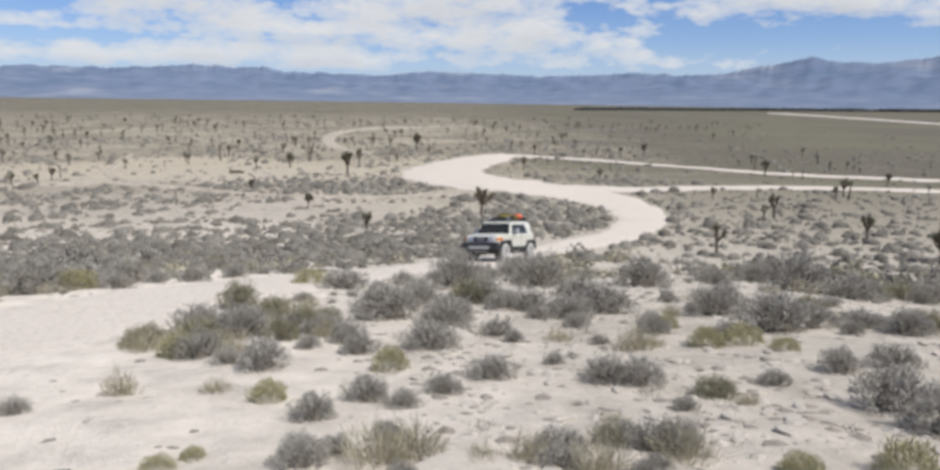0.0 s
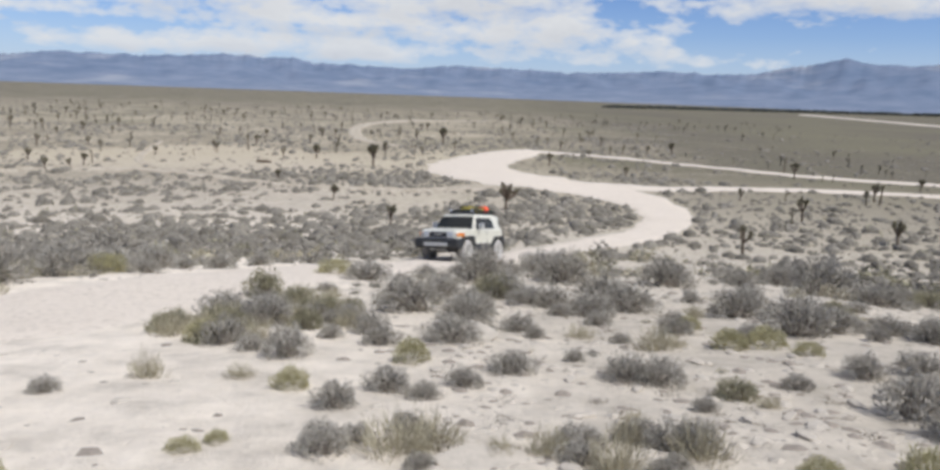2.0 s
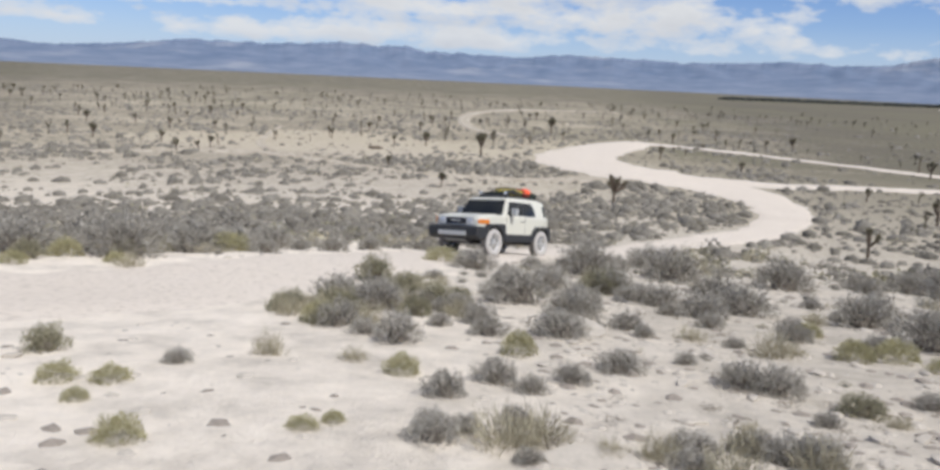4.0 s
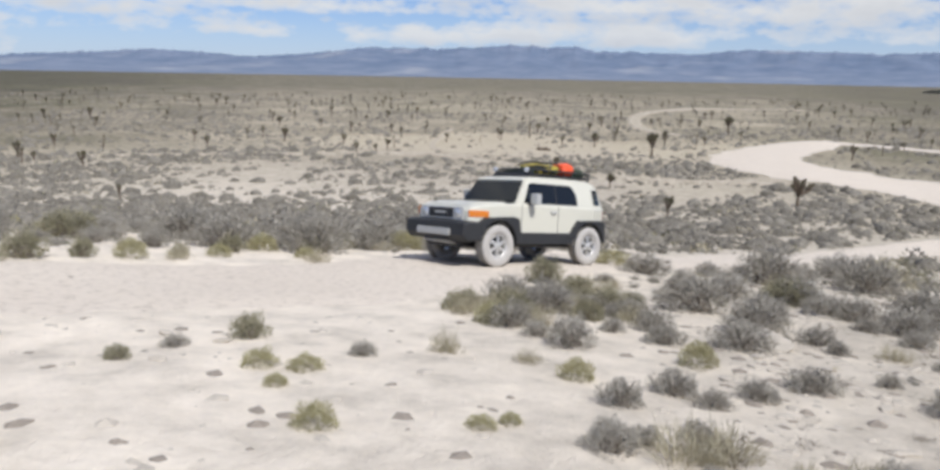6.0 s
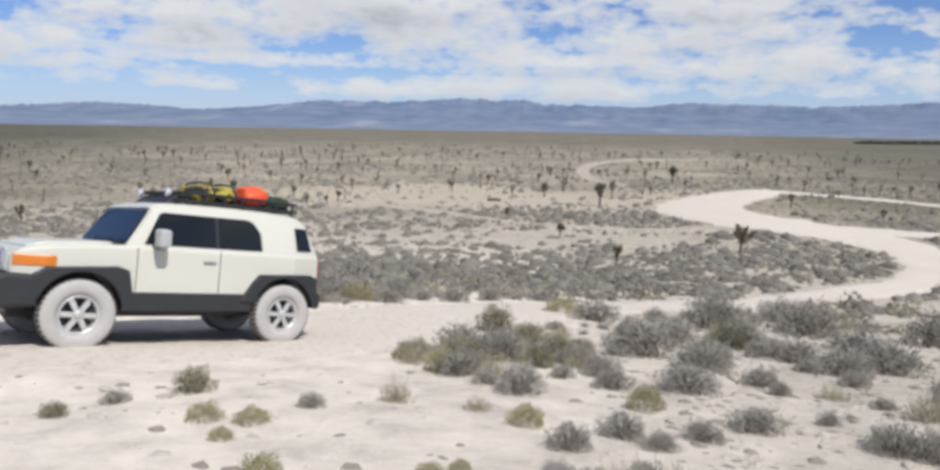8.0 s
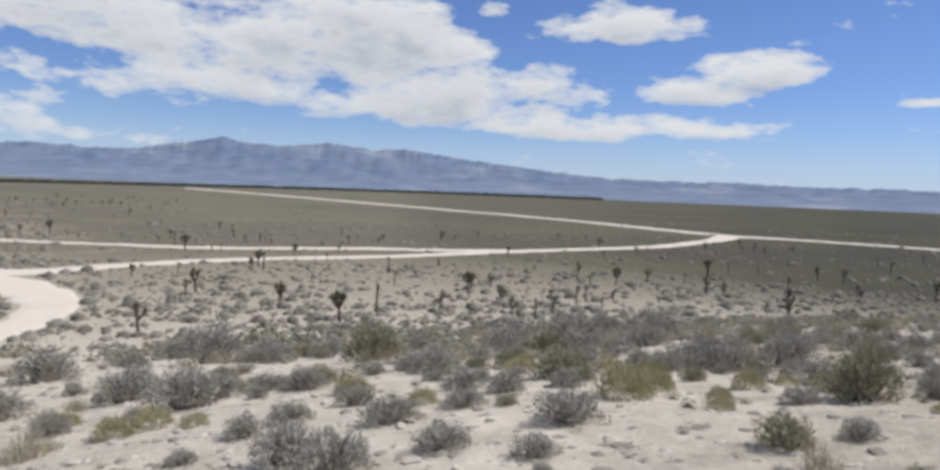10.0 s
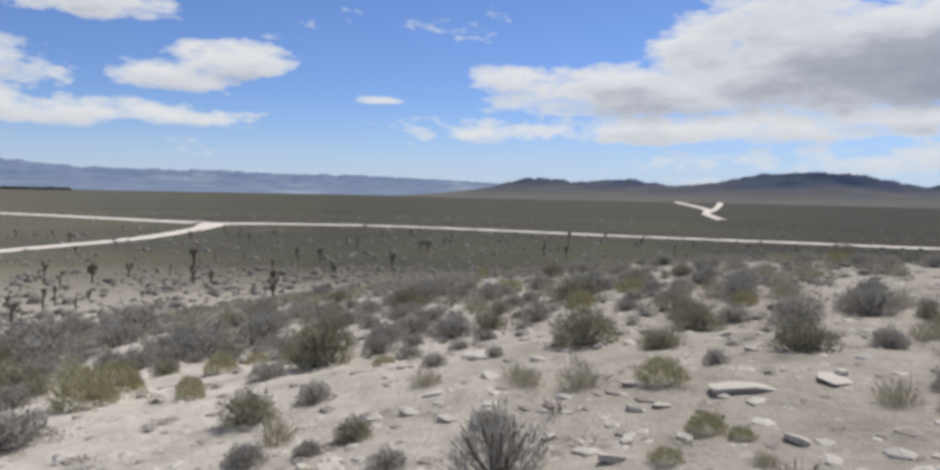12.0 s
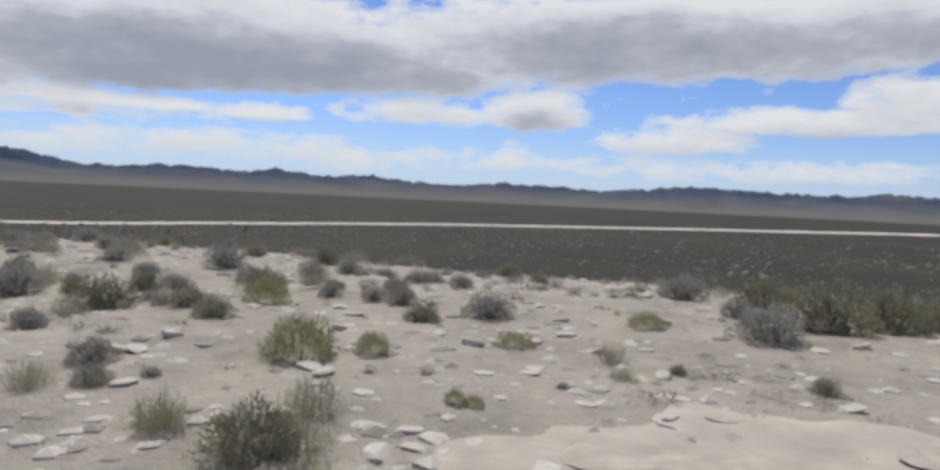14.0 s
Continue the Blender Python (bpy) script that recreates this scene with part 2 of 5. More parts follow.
    # a dry grassy flat beside the bend of the western trace
    mx, my = g.math("DIVIDE", g.math("ADD", xyz.outputs[0], 44.0), 46.0), g.math("DIVIDE", g.math("SUBTRACT", xyz.outputs[1], 134.0), 32.0)
    meadow = g.math("ADD", g.math("ADD", g.math("MULTIPLY", mx, mx), g.math("MULTIPLY", my, my)), g.math("MULTIPLY", g.math("SUBTRACT", large, 0.5), 2.0))
    meadow = g.ramp(meadow, (0.35, 1.0), (1.0, 0.0))
    cover = g.math("SUBTRACT", cover, g.math("MULTIPLY", meadow, 0.22))
    cover = g.math("MULTIPLY", g.ramp(cover, (0.33, 0.0), (0.74, 0.92)), out)
    # dense: mask for cloud shade painted into the scrub, growing away from +y
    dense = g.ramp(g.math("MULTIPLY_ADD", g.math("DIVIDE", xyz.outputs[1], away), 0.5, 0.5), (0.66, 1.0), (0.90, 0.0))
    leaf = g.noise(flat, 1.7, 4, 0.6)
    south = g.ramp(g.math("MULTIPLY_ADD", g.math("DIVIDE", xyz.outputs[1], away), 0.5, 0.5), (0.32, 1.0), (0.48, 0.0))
    # scrub tones darkened for the cloud shade, deepest towards -y
    cloud_shaded_scrub = g.mix(south, g.mix(leaf, (0.032, 0.030, 0.022), (0.064, 0.058, 0.042)), g.mix(leaf, (0.017, 0.016, 0.012), (0.038, 0.034, 0.025)))
    scrub = g.mix(dense, g.mix(leaf, (0.058, 0.053, 0.042), (0.115, 0.105, 0.080)), cloud_shaded_scrub)
    scrub = g.mix(g.ramp(g.noise(flat, 0.009, 5, 0.6), (0.42, 0.0), (0.62, 0.8)), scrub, g.mix(1.0, scrub, (1.45, 1.5, 1.2), "MULTIPLY"))
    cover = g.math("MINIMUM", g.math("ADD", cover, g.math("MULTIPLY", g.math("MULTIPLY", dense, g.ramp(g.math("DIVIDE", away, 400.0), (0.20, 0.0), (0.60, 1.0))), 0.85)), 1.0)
    straw = g.mix(g.noise(flat, 0.02, 4, 0.6), (0.37, 0.32, 0.235), (0.43, 0.37, 0.26))
    soil = g.mix(g.math("MULTIPLY", out, 0.75), sand, straw)
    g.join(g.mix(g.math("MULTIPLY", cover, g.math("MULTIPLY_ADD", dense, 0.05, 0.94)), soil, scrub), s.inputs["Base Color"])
    height = g.math("ADD", g.math("MULTIPLY", fine, 0.7), g.math("MULTIPLY", grit, 0.35))
    bumped(g, s, height, 1.0, 0.05)
    return m


def road_material():
    m, g, s = material("packed_pale_dirt", 0.95)
    pos = g.scaled(g.add("ShaderNodeNewGeometry").outputs["Position"], 1, 1, 0.2)
    a = g.mix(g.noise(pos, 0.25, 5, 0.6), (0.57, 0.503, 0.427), (0.66, 0.592, 0.510))
    a = g.mix(g.ramp(g.noise(pos, 9.0, 6, 0.7), (0.35, 0.6), (0.5, 0.0)), a, (0.33, 0.285, 0.24))
    g.join(a, s.inputs["Base Color"])
    bumped(g, s, g.noise(pos, 6.0, 5, 0.65), 0.6, 0.04)
    return m


def trace_material():
    """An old vehicle trace: pale dirt half grown over with dry grass."""
    m, g, s = material("faint_dirt_trace", 0.95)
    pos = g.scaled(g.add("ShaderNodeNewGeometry").outputs["Position"], 1, 1, 0.2)
    a = g.mix(g.noise(pos, 0.25, 5, 0.6), (0.43, 0.375, 0.30), (0.52, 0.46, 0.385))
    a = g.mix(g.ramp(g.noise(pos, 0.5, 6, 0.7), (0.44, 0.0), (0.60, 0.8)), a, (0.30, 0.262, 0.195))
    a = g.mix(g.ramp(g.noise(pos, 2.2, 5, 0.7), (0.55, 0.0), (0.66, 0.7)), a, (0.13, 0.118, 0.09))
    g.join(a, s.inputs["Base Color"])
    bumped(g, s, g.noise(pos, 6.0, 5, 0.65), 0.6, 0.04)
    return m


def leafy(name, dark, light, tip, rough=0.85):
    m, g, s = material(name, rough)
    oi = g.add("ShaderNodeObjectInfo")
    geo = g.add("ShaderNodeNewGeometry")
    c = g.mix(geo.outputs["Random Per Island"], dark, light)
    c = g.mix(g.ramp(geo.outputs["Random Per Island"], (0.86, 0.0), (0.97, 1.0)), c, tip)
    big = g.noise(geo.outputs["Position"], 0.55, 3, 0.5)
    c = g.mix(g.math("MULTIPLY", g.math("ADD", oi.outputs["Random"], big), 0.32), c, tip)
    g.join(c, s.inputs["Base Color"])
    # thin leaves let some of the sun through
    through_leaf = g.add("ShaderNodeBsdfTranslucent", c)
    both = g.add("ShaderNodeMixShader", 0.14, s.outputs[0], through_leaf)
    g.join(both, m.node_tree.nodes["Material Output"].inputs["Surface"])
    return m


def simple(name, color, rough=0.6, metal=0.0, spread=0.12, scale=6.0, bump=0.0):
    """A plain material with slight mottling and wear."""
    m, g, s = material(name, rough, metal)
    pos = g.add("ShaderNodeTexCoord").outputs["Object"]
    n = g.noise(pos, scale, 6, 0.6)
    lo = tuple(c * (1 - spread) for c in color)
    hi = tuple(min(1.0, c * (1 + spread)) for c in color)
    g.join(g.mix(n, lo, hi), s.inputs["Base Color"])
    if bump:
        bumped(g, s, n, bump, 0.01)
    return m


GROUND, DIRT, TRACE = ground_material(), road_material(), trace_material()
# grey leaf made darker to stand in for the scattered scrub's self-shadow
SELF_SHADED_LEAF = leafy("shaded_brown_grey_scrub", (0.175, 0.160, 0.136), (0.30, 0.279, 0.243), (0.40, 0.375, 0.325))
GREY_LEAF = leafy("grey_sage_twigs", (0.20, 0.185, 0.158), (0.36, 0.336, 0.292), (0.48, 0.45, 0.395))
OLIVE_LEAF = leafy("olive_scrub_leaves", (0.165, 0.155, 0.10), (0.305, 0.285, 0.19), (0.41, 0.38, 0.265))
YELLOW_LEAF = leafy("yellow_rabbitbrush", (0.22, 0.205, 0.10), (0.385, 0.355, 0.19), (0.49, 0.45, 0.29))
STRAW_LEAF = leafy("dry_straw_grass", (0.25, 0.222, 0.148), (0.42, 0.382, 0.272), (0.54, 0.49, 0.37))
STEM = simple("grey_bark_stems", (0.155, 0.132, 0.108), 0.9, spread=0.3, scale=30)
def brush_material():
    """Dense twigs of a shrub's heart, each shrub a little different."""
    m, g, s = material("grey_brown_brush", 0.95)
    geo = g.add("ShaderNodeNewGeometry")
    c = g.mix(geo.outputs["Random Per Island"], (0.180, 0.164, 0.136), (0.325, 0.300, 0.255))
    c = g.mix(g.math("MULTIPLY", g.ramp(g.noise(geo.outputs["Position"], 5.0, 5, 0.7), (0.40, 0.7), (0.60, 0.0)), 1.0), c, (0.125, 0.113, 0.095))
    g.join(c, s.inputs["Base Color"])
    bumped(g, s, g.noise(geo.outputs["Position"], 7.0, 4, 0.7), 1.0, 0.12)
    return m


BRUSH = brush_material()
TWIG = simple("dead_twigs", (0.16, 0.135, 0.11), 0.9, spread=0.35, scale=14)
ROCK = simple("pale_limestone", (0.46, 0.415, 0.355), 0.9, spread=0.30, scale=9, bump=0.6)
DARK_ROCK = simple("brown_weathered_rock", (0.27, 0.235, 0.20), 0.9, spread=0.3, scale=9, bump=0.6)


def mesh_from(name, verts, faces, mat, smooth=False):
    me = bpy.data.meshes.new(name)
    me.from_pydata(verts if isinstance(verts, list) else verts.tolist(), [], faces if isinstance(faces, list) else faces.tolist())
    if mat:
        me.materials.append(mat)
    if smooth:
        me.polygons.foreach_set("use_smooth", [True] * len(me.polygons))
    me.update()
    return me


def part(name, bm, mat, parent, label="", smooth=False):
    """Link a bmesh (or a mesh) as one object under a thing."""
    if isinstance(bm, bpy.types.Mesh):
        me = bm
    else:
        me = bpy.data.meshes.new(name)
        bm.to_mesh(me)
        bm.free()
        me.materials.append(mat)
        if smooth:
            me.polygons.foreach_set("use_smooth", [True] * len(me.polygons))
    ob = new(name, me)
    ob.parent = parent
    if label:
        ob["label"] = label
    return ob


# ---- ground, roads, mountains ----
def build_ground():
    rings = [0.0]
    r = 0.35
    while r < 4850:
        rings.append(r)
        r = r * 1.027 + 0.06
    rings.append(4850)
    n = 420
    verts, faces = [(0, 0, land(0, 0))], []
    for r in rings[1:]:
        for k in range(n):
            a = 2 * math.pi * k / n
            x, y = r * math.cos(a), r * math.sin(a)
            verts.append((x, y, land(x, y)))
    for k in range(n):
        faces.append((0, 1 + k, 1 + (k + 1) % n))
    for i in range(len(rings) - 2):
        a, b = 1 + i * n, 1 + (i + 1) * n
        for k in range(n):
            j = (k + 1) % n
            faces.append((a + k, b + k, b + j, a + j))
    ob = new("ground", mesh_from("ground", verts, faces, GROUND, True))
    tagged(ob, "pale sandy desert ground with gravel and low scrub", "ground", kind="structure")


def build_road(name, line):
    verts, faces, m = [], [], 8
    # even steps along the line
    pts = []
    for a, b in zip(line, line[1:]):
        k = max(1, int((b - a).xy.length / 1.6)) if (b - a).xy.length < 40 else 24
        pts += [a.lerp(b, i / k) for i in range(k)]
    pts.append(line[-1])
    for i, p in enumerate(pts):
        q = pts[min(i + 1, len(pts) - 1)] - pts[max(i - 1, 0)]
        side = Vector((-q.y, q.x)).normalized()
        r = math.hypot(p.x, p.y)
        lift = 0.022 + 0.0011 * r
        for j in range(m + 1):
            s = j / m * 2 - 1
            w = p.z * (1 + 0.26 * noise.noise((p.x * 0.33, p.y * 0.33, s * 3)) + 0.10 * noise.noise((p.x * 1.3, p.y * 1.3, s)))
            x, y = p.x + side.x * w * s, p.y + side.y * w * s
            edge = -0.06 - 0.0011 * r if abs(s) == 1 else 0.0
            verts.append((x, y, land(x, y) + lift + edge))
    for i in range(len(pts) - 1):
        for j in range(m):
            a = i * (m + 1) + j
            faces.append((a, a + 1, a + m + 2, a + m + 1))
    ob = new(name, mesh_from(name, verts, faces, TRACE if name in ("road_west", "road_spur", "road_bend") else DIRT, True))
    tagged(ob, "pale packed-dirt track through desert scrub", "road", kind="structure")


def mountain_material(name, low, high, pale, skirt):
    # distance haze is mixed straight into the rock colours
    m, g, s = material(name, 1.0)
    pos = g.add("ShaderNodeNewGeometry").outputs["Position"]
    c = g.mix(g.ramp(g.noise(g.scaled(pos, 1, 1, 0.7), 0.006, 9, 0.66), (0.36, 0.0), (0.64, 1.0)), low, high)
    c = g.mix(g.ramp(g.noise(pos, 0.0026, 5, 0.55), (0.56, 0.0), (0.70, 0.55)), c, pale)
    # pale foot: painted haze on the blue ranges, tan foothills on the dark ones
    haze_and_fan = g.ramp(g.math("DIVIDE", g.math("MULTIPLY_ADD", g.noise(pos, 0.004, 4, 0.5), 40.0, g.add("ShaderNodeSeparateXYZ", pos).outputs[2]), 130.0), (0.12, skirt), (0.62, 0.0))
    c = g.mix(haze_and_fan, c, pale)
    g.join(c, s.inputs["Base Color"])
    s.inputs["Specular IOR Level"].default_value = 0.0
    return m


def build_range(name, label, peaks, start, end, near, far, mat, seed, rugged):
    """A range of hills seen along headings start to end (degrees clockwise from +y): the skyline as headings and heights in degrees."""
    verts, faces, rows = [], [], 24
    steps = int((end - start) / 0.14)
    ridge = []
    for i in range(steps + 1):
        a = start + (end - start) * i / steps
        e = float(np.interp(a, [q[0] for q in peaks], [q[1] for q in peaks]))
        e += rugged * (0.22 * noise.noise((a * 1.1, seed, 0)) + 0.12 * noise.noise((a * 3.1, seed, 1)))
        ridge.append(max(0.02, e * min(1.0, (a - start) / 10, (end - a) / 4)))
    broad = np.convolve(np.pad(ridge, 50, mode="edge"), np.ones(101) / 101, mode="valid")
    for i in range(steps + 1):
        a = start + (end - start) * i / steps
        crag = rugged * min(1.0, (a - start) / 10, (end - a) / 4) * noise.noise((a * 4.0, seed, 9)) * 0.16
        for j in range(rows + 1):
            t = j / rows
            r = near + (far - near) * t
            e = float(broad[i]) + (ridge[i] - float(broad[i])) * t ** 4 + crag * t ** 5
            full = (far * math.tan(radians(e)) + 17) * min(1.0, (a - start) / 10, (end - a) / 4)
            fold = noise.noise((a * 0.35 + 1.5 * t, seed + t * 2.3, 2.0)) * 0.6 + noise.noise((a * 0.9 - 2.0 * t, seed + t * 5.5, 6.0)) * 0.4
            z = -17 + full * (t ** 1.5) * (1 + 0.45 * fold * math.sin(math.pi * t))
            r += 70 * fold * math.sin(math.pi * t)
            verts.append((r * math.sin(radians(a)), r * math.cos(radians(a)), z))
    for i in range(steps):
        for j in range(rows):
            k = i * (rows + 1) + j
            faces.append((k, k + 1, k + rows + 2, k + rows + 1))
    ob = new(name, mesh_from(name, verts, faces, mat, True))
    tagged(ob, label, "mountains", kind="structure")


build_ground()
for _name, _line in ROAD_LINES.items():
    build_road(_name, _line)
# blue-grey base tones carry the haze of distance
HAZED_ROCK = mountain_material("hazed_blue_grey_mountain", (0.118, 0.158, 0.232), (0.175, 0.212, 0.286), (0.325, 0.34, 0.372), 0.12)
# cloud shade and blue haze are painted into the eastern hills' colours
CLOUDED_HILL = mountain_material("cloud_shaded_slate_hills", (0.036, 0.050, 0.082), (0.075, 0.086, 0.115), (0.150, 0.138, 0.118), 0.8)
build_range("mountains_north", "desert mountain range on the horizon tinted with blue haze", [
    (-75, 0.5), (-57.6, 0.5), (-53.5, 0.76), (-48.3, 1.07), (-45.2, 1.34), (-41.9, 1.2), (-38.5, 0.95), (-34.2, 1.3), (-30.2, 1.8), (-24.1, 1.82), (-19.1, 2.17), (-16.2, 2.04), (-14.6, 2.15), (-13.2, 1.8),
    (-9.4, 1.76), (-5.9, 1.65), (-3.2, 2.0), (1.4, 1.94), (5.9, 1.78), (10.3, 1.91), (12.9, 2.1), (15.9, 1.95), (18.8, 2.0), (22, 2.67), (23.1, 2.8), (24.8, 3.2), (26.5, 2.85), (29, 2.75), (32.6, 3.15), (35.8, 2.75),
    (38.1, 2.95), (43.4, 2.3), (49.8, 1.65), (53.5, 1.33), (59.3, 1.25), (62.3, 1.33), (67.9, 1.16), (73.2, 1.2), (80.5, 0.95), (90, 0.5)], -75, 90, 3300, 4500, HAZED_ROCK, 11.0, 0.5)
build_range("mountains_east", "slate-blue hills on the horizon darkened for cloud shade", [
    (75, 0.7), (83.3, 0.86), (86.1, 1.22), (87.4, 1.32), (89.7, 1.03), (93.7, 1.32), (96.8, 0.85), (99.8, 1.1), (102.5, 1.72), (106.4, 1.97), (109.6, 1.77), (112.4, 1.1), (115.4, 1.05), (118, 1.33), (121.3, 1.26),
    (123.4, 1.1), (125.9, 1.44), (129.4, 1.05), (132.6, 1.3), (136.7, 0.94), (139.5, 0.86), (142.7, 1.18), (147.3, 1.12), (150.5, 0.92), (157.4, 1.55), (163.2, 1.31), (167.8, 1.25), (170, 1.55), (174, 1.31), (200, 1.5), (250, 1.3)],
    75, 250, 2600, 3500, CLOUDED_HILL, 37.0, 0.7)
build_range("mountains_west", "low hazy hills far across the plain", [(240, 0.6), (262, 1.3), (285, 1.0), (300, 0.6)], 240, 300, 3300, 4500, HAZED_ROCK, 51.0, 0.3)


# ---- plants, rocks ----
RNG = np.random.default_rng(7)


def blades(n, radius, height, length, width, seed, lump=0.25, up=0.5, hollow=0.45, core=0.0):
    """Points of a fuzzy dome of n narrow leaves: vertices and faces as arrays."""
    r = np.random.default_rng(seed)
    a, u = r.uniform(0, 2 * np.pi, n), r.uniform(0.0, 1.0, n) ** 0.8
    out = np.stack([np.cos(a) * np.sqrt(1 - u * u), np.sin(a) * np.sqrt(1 - u * u), u], 1)
    ph = r.uniform(0, 6.28, 6)
    bulge = 1 + lump * (np.sin(3 * a + ph[0]) * np.sin(2.5 * u * 3 + ph[1]) + 0.6 * np.sin(5 * a + ph[2] + 4 * u))
    rad = (hollow + (1 - hollow) * r.uniform(0, 1, n) ** 0.5) * bulge
    p = out * rad[:, None] * np.array([radius, radius, height])
    p[:, 2] = np.maximum(p[:, 2], 0.01)
    way = out + r.normal(0, 0.55, (n, 3)) + np.array([0, 0, up])
    way /= np.linalg.norm(way, axis=1)[:, None]
    side = np.cross(way, r.normal(0, 1, (n, 3)))
    side /= np.linalg.norm(side, axis=1)[:, None]
    L, W = length * r.uniform(0.6, 1.4, n)[:, None], width * r.uniform(0.6, 1.4, n)[:, None]
    v = np.concatenate([p - side * W - way * L * 0.4, p + side * W - way * L * 0.4, p + way * L * 0.6 + side * W * 0.35, p + way * L * 0.6 - side * W * 0.35], 0)
    i = np.arange(n)
    return v, np.stack([i, i + n, i + 2 * n, i + 3 * n], 1)


def dome(seed, n=7, radius=0.4, height=0.4, rings=((0.72, 0.66), (0.3, 0.98), (0.0, 0.8))):
    """A lumpy low heap of dense twigs, open below: vertices and faces as arrays."""
    r = random.Random(seed)
    v = [(0.0, 0.0, height)]
    for lift, k in rings:
        v += [(radius * k * r.uniform(0.75, 1.2) * math.cos(6.283 * (i + 0.5 * lift) / n), radius * k * r.uniform(0.75, 1.2) * math.sin(6.283 * (i + 0.5 * lift) / n), height * lift * r.uniform(0.8, 1.15)) for i in range(n)]
    f = [(0, 1 + i, 1 + (i + 1) % n) for i in range(n)]
    for a in range(1, 1 + n * (len(rings) - 1), n):
        for i in range(n):
            j = (i + 1) % n
            f += [(a + i, a + n + i, a + n + j), (a + i, a + n + j, a + j)]
    return np.array(v), np.array(f)


def stems_mesh(name, n, radius, height, seed, thick=0.02):
    r = random.Random(seed)
    bm = bmesh.new()
    for _ in range(n):
        a, lean = r.uniform(0, 6.28), r.uniform(0.2, 0.85)
        q = Vector((0.05 * math.cos(a), 0.05 * math.sin(a), -0.03))
        end = Vector((radius * lean * math.cos(a), radius * lean * math.sin(a), height * (1.0 - 0.35 * lean) * r.uniform(0.8, 1.0)))
        tube(bm, [q, q.lerp(end, 0.5) + Vector((r.uniform(-.05, .05), r.uniform(-.05, .05), 0.05)), end], [thick, thick * 0.7, thick * 0.25], 4)
    # added core darkens the gaps between the leaves in place of shade
    v, f = dome(seed, 9, radius * 0.5, height * 0.45)
    w = [bm.verts.new(q) for q in v]
    for q in f:
        bm.faces.new([w[i] for i in q])
    me = bpy.data.meshes.new(name)
    bm.to_mesh(me)
    bm.free()
    me.materials.append(STEM)
    return me


def tube(bm, points, radii, sides=6, cap=True):
    """A bent tapering tube along points."""
    rings = []
    for i, p in enumerate(points):
        d = (points[min(i + 1, len(points) - 1)] - points[max(i - 1, 0)]).normalized()
        s = d.cross(Vector((0.31, 0.87, 0.39))).normalized()
        t = d.cross(s)
        rings.append([bm.verts.new(p + (s * math.cos(2 * math.pi * k / sides) + t * math.sin(2 * math.pi * k / sides)) * radii[i]) for k in range(sides)])
    for a, b in zip(rings, rings[1:]):
        for k in range(sides):
            j = (k + 1) % sides
            bm.faces.new((a[k], a[j], b[j], b[k]))
    if cap:
        bm.faces.new(rings[-1])
        bm.faces.new(rings[0][::-1])


def plant(name, mat, label, category, group, n, height, length, width, seed, stems=16, **kw):
    """One shrub of unit width: foliage and stems under an Empty at its foot, built out of the way below ground and copied from there."""
    root = new(name)
    root.location = (0, 0, -60)
    v, f = blades(n, 0.5, height, length, width, seed, **kw)
    part("foliage", mesh_from("foliage", v, f, mat), None, root)
    if stems:
        part("branchwork", stems_mesh("stems", stems, 0.46, height * 0.95, seed), None, root, "bare grey woody stems around an added dark core")
    return tagged(root, label, category, group)


def place_all(models, spots, seed, tall=1.0, sink=0.01):
    r = random.Random(seed)
    for x, y, w in spots:
        m = models[r.randrange(len(models))]
        k = w * 1.2
        copy_thing(m, Matrix.Translation((x, y, land(x, y) - sink)) @ pose(0, 0, 0, r.uniform(-5, 5), r.uniform(-5, 5), r.uniform(0, 360))
                   @ Matrix.Diagonal((k, k * r.uniform(0.75, 1.12), k * tall * r.uniform(0.72, 1.12), 1)))


def drop(models):
    for m in models:
        for o in [*m.children_recursive, m]:
            bpy.data.objects.remove(o)


SHRUBS = "shrubs on the desert slope"
# x, y, width of shrubs, placed and sized to fit the camera's view
GREY_FRONT = [(-3.37, 9.34, 0.71), (-2.56, 8.45, 0.64), (-2.12, 9.32, 0.43), (-2.13, 6.63, 0.28), (-1.71, 6.33, 0.48), (-2.44, 15.57, 0.91), (-0.92, 4.57, 0.3), (-3.08, 4.89, 0.21), (-1.17, 7.73, 0.39), (-0.94, 10.07, 0.93), (-0.96, 7.13, 0.36), (-0.24, 7.33, 0.56), (-0.15, 8.75, 0.66), (-0.64, 5.15, 0.31), (-0.35, 4.93, 0.25), (0.32, 5.91, 0.38), (-0.07, 5.34, 0.28), (-0.63, 12.09, 0.81), (0.73, 11.09, 0.56), (1.25, 5.73, 0.34), (1.5, 5.66, 0.39), (1.59, 7.78, 0.26), (0.91, 6.41, 0.19), (2.52, 9.18, 0.35), (2.62, 5.65, 0.24), (1.62, 4.8, 0.17), (3.33, 6.02, 0.41), (3.88, 6.15, 0.42), (3.08, 4.83, 0.5)]
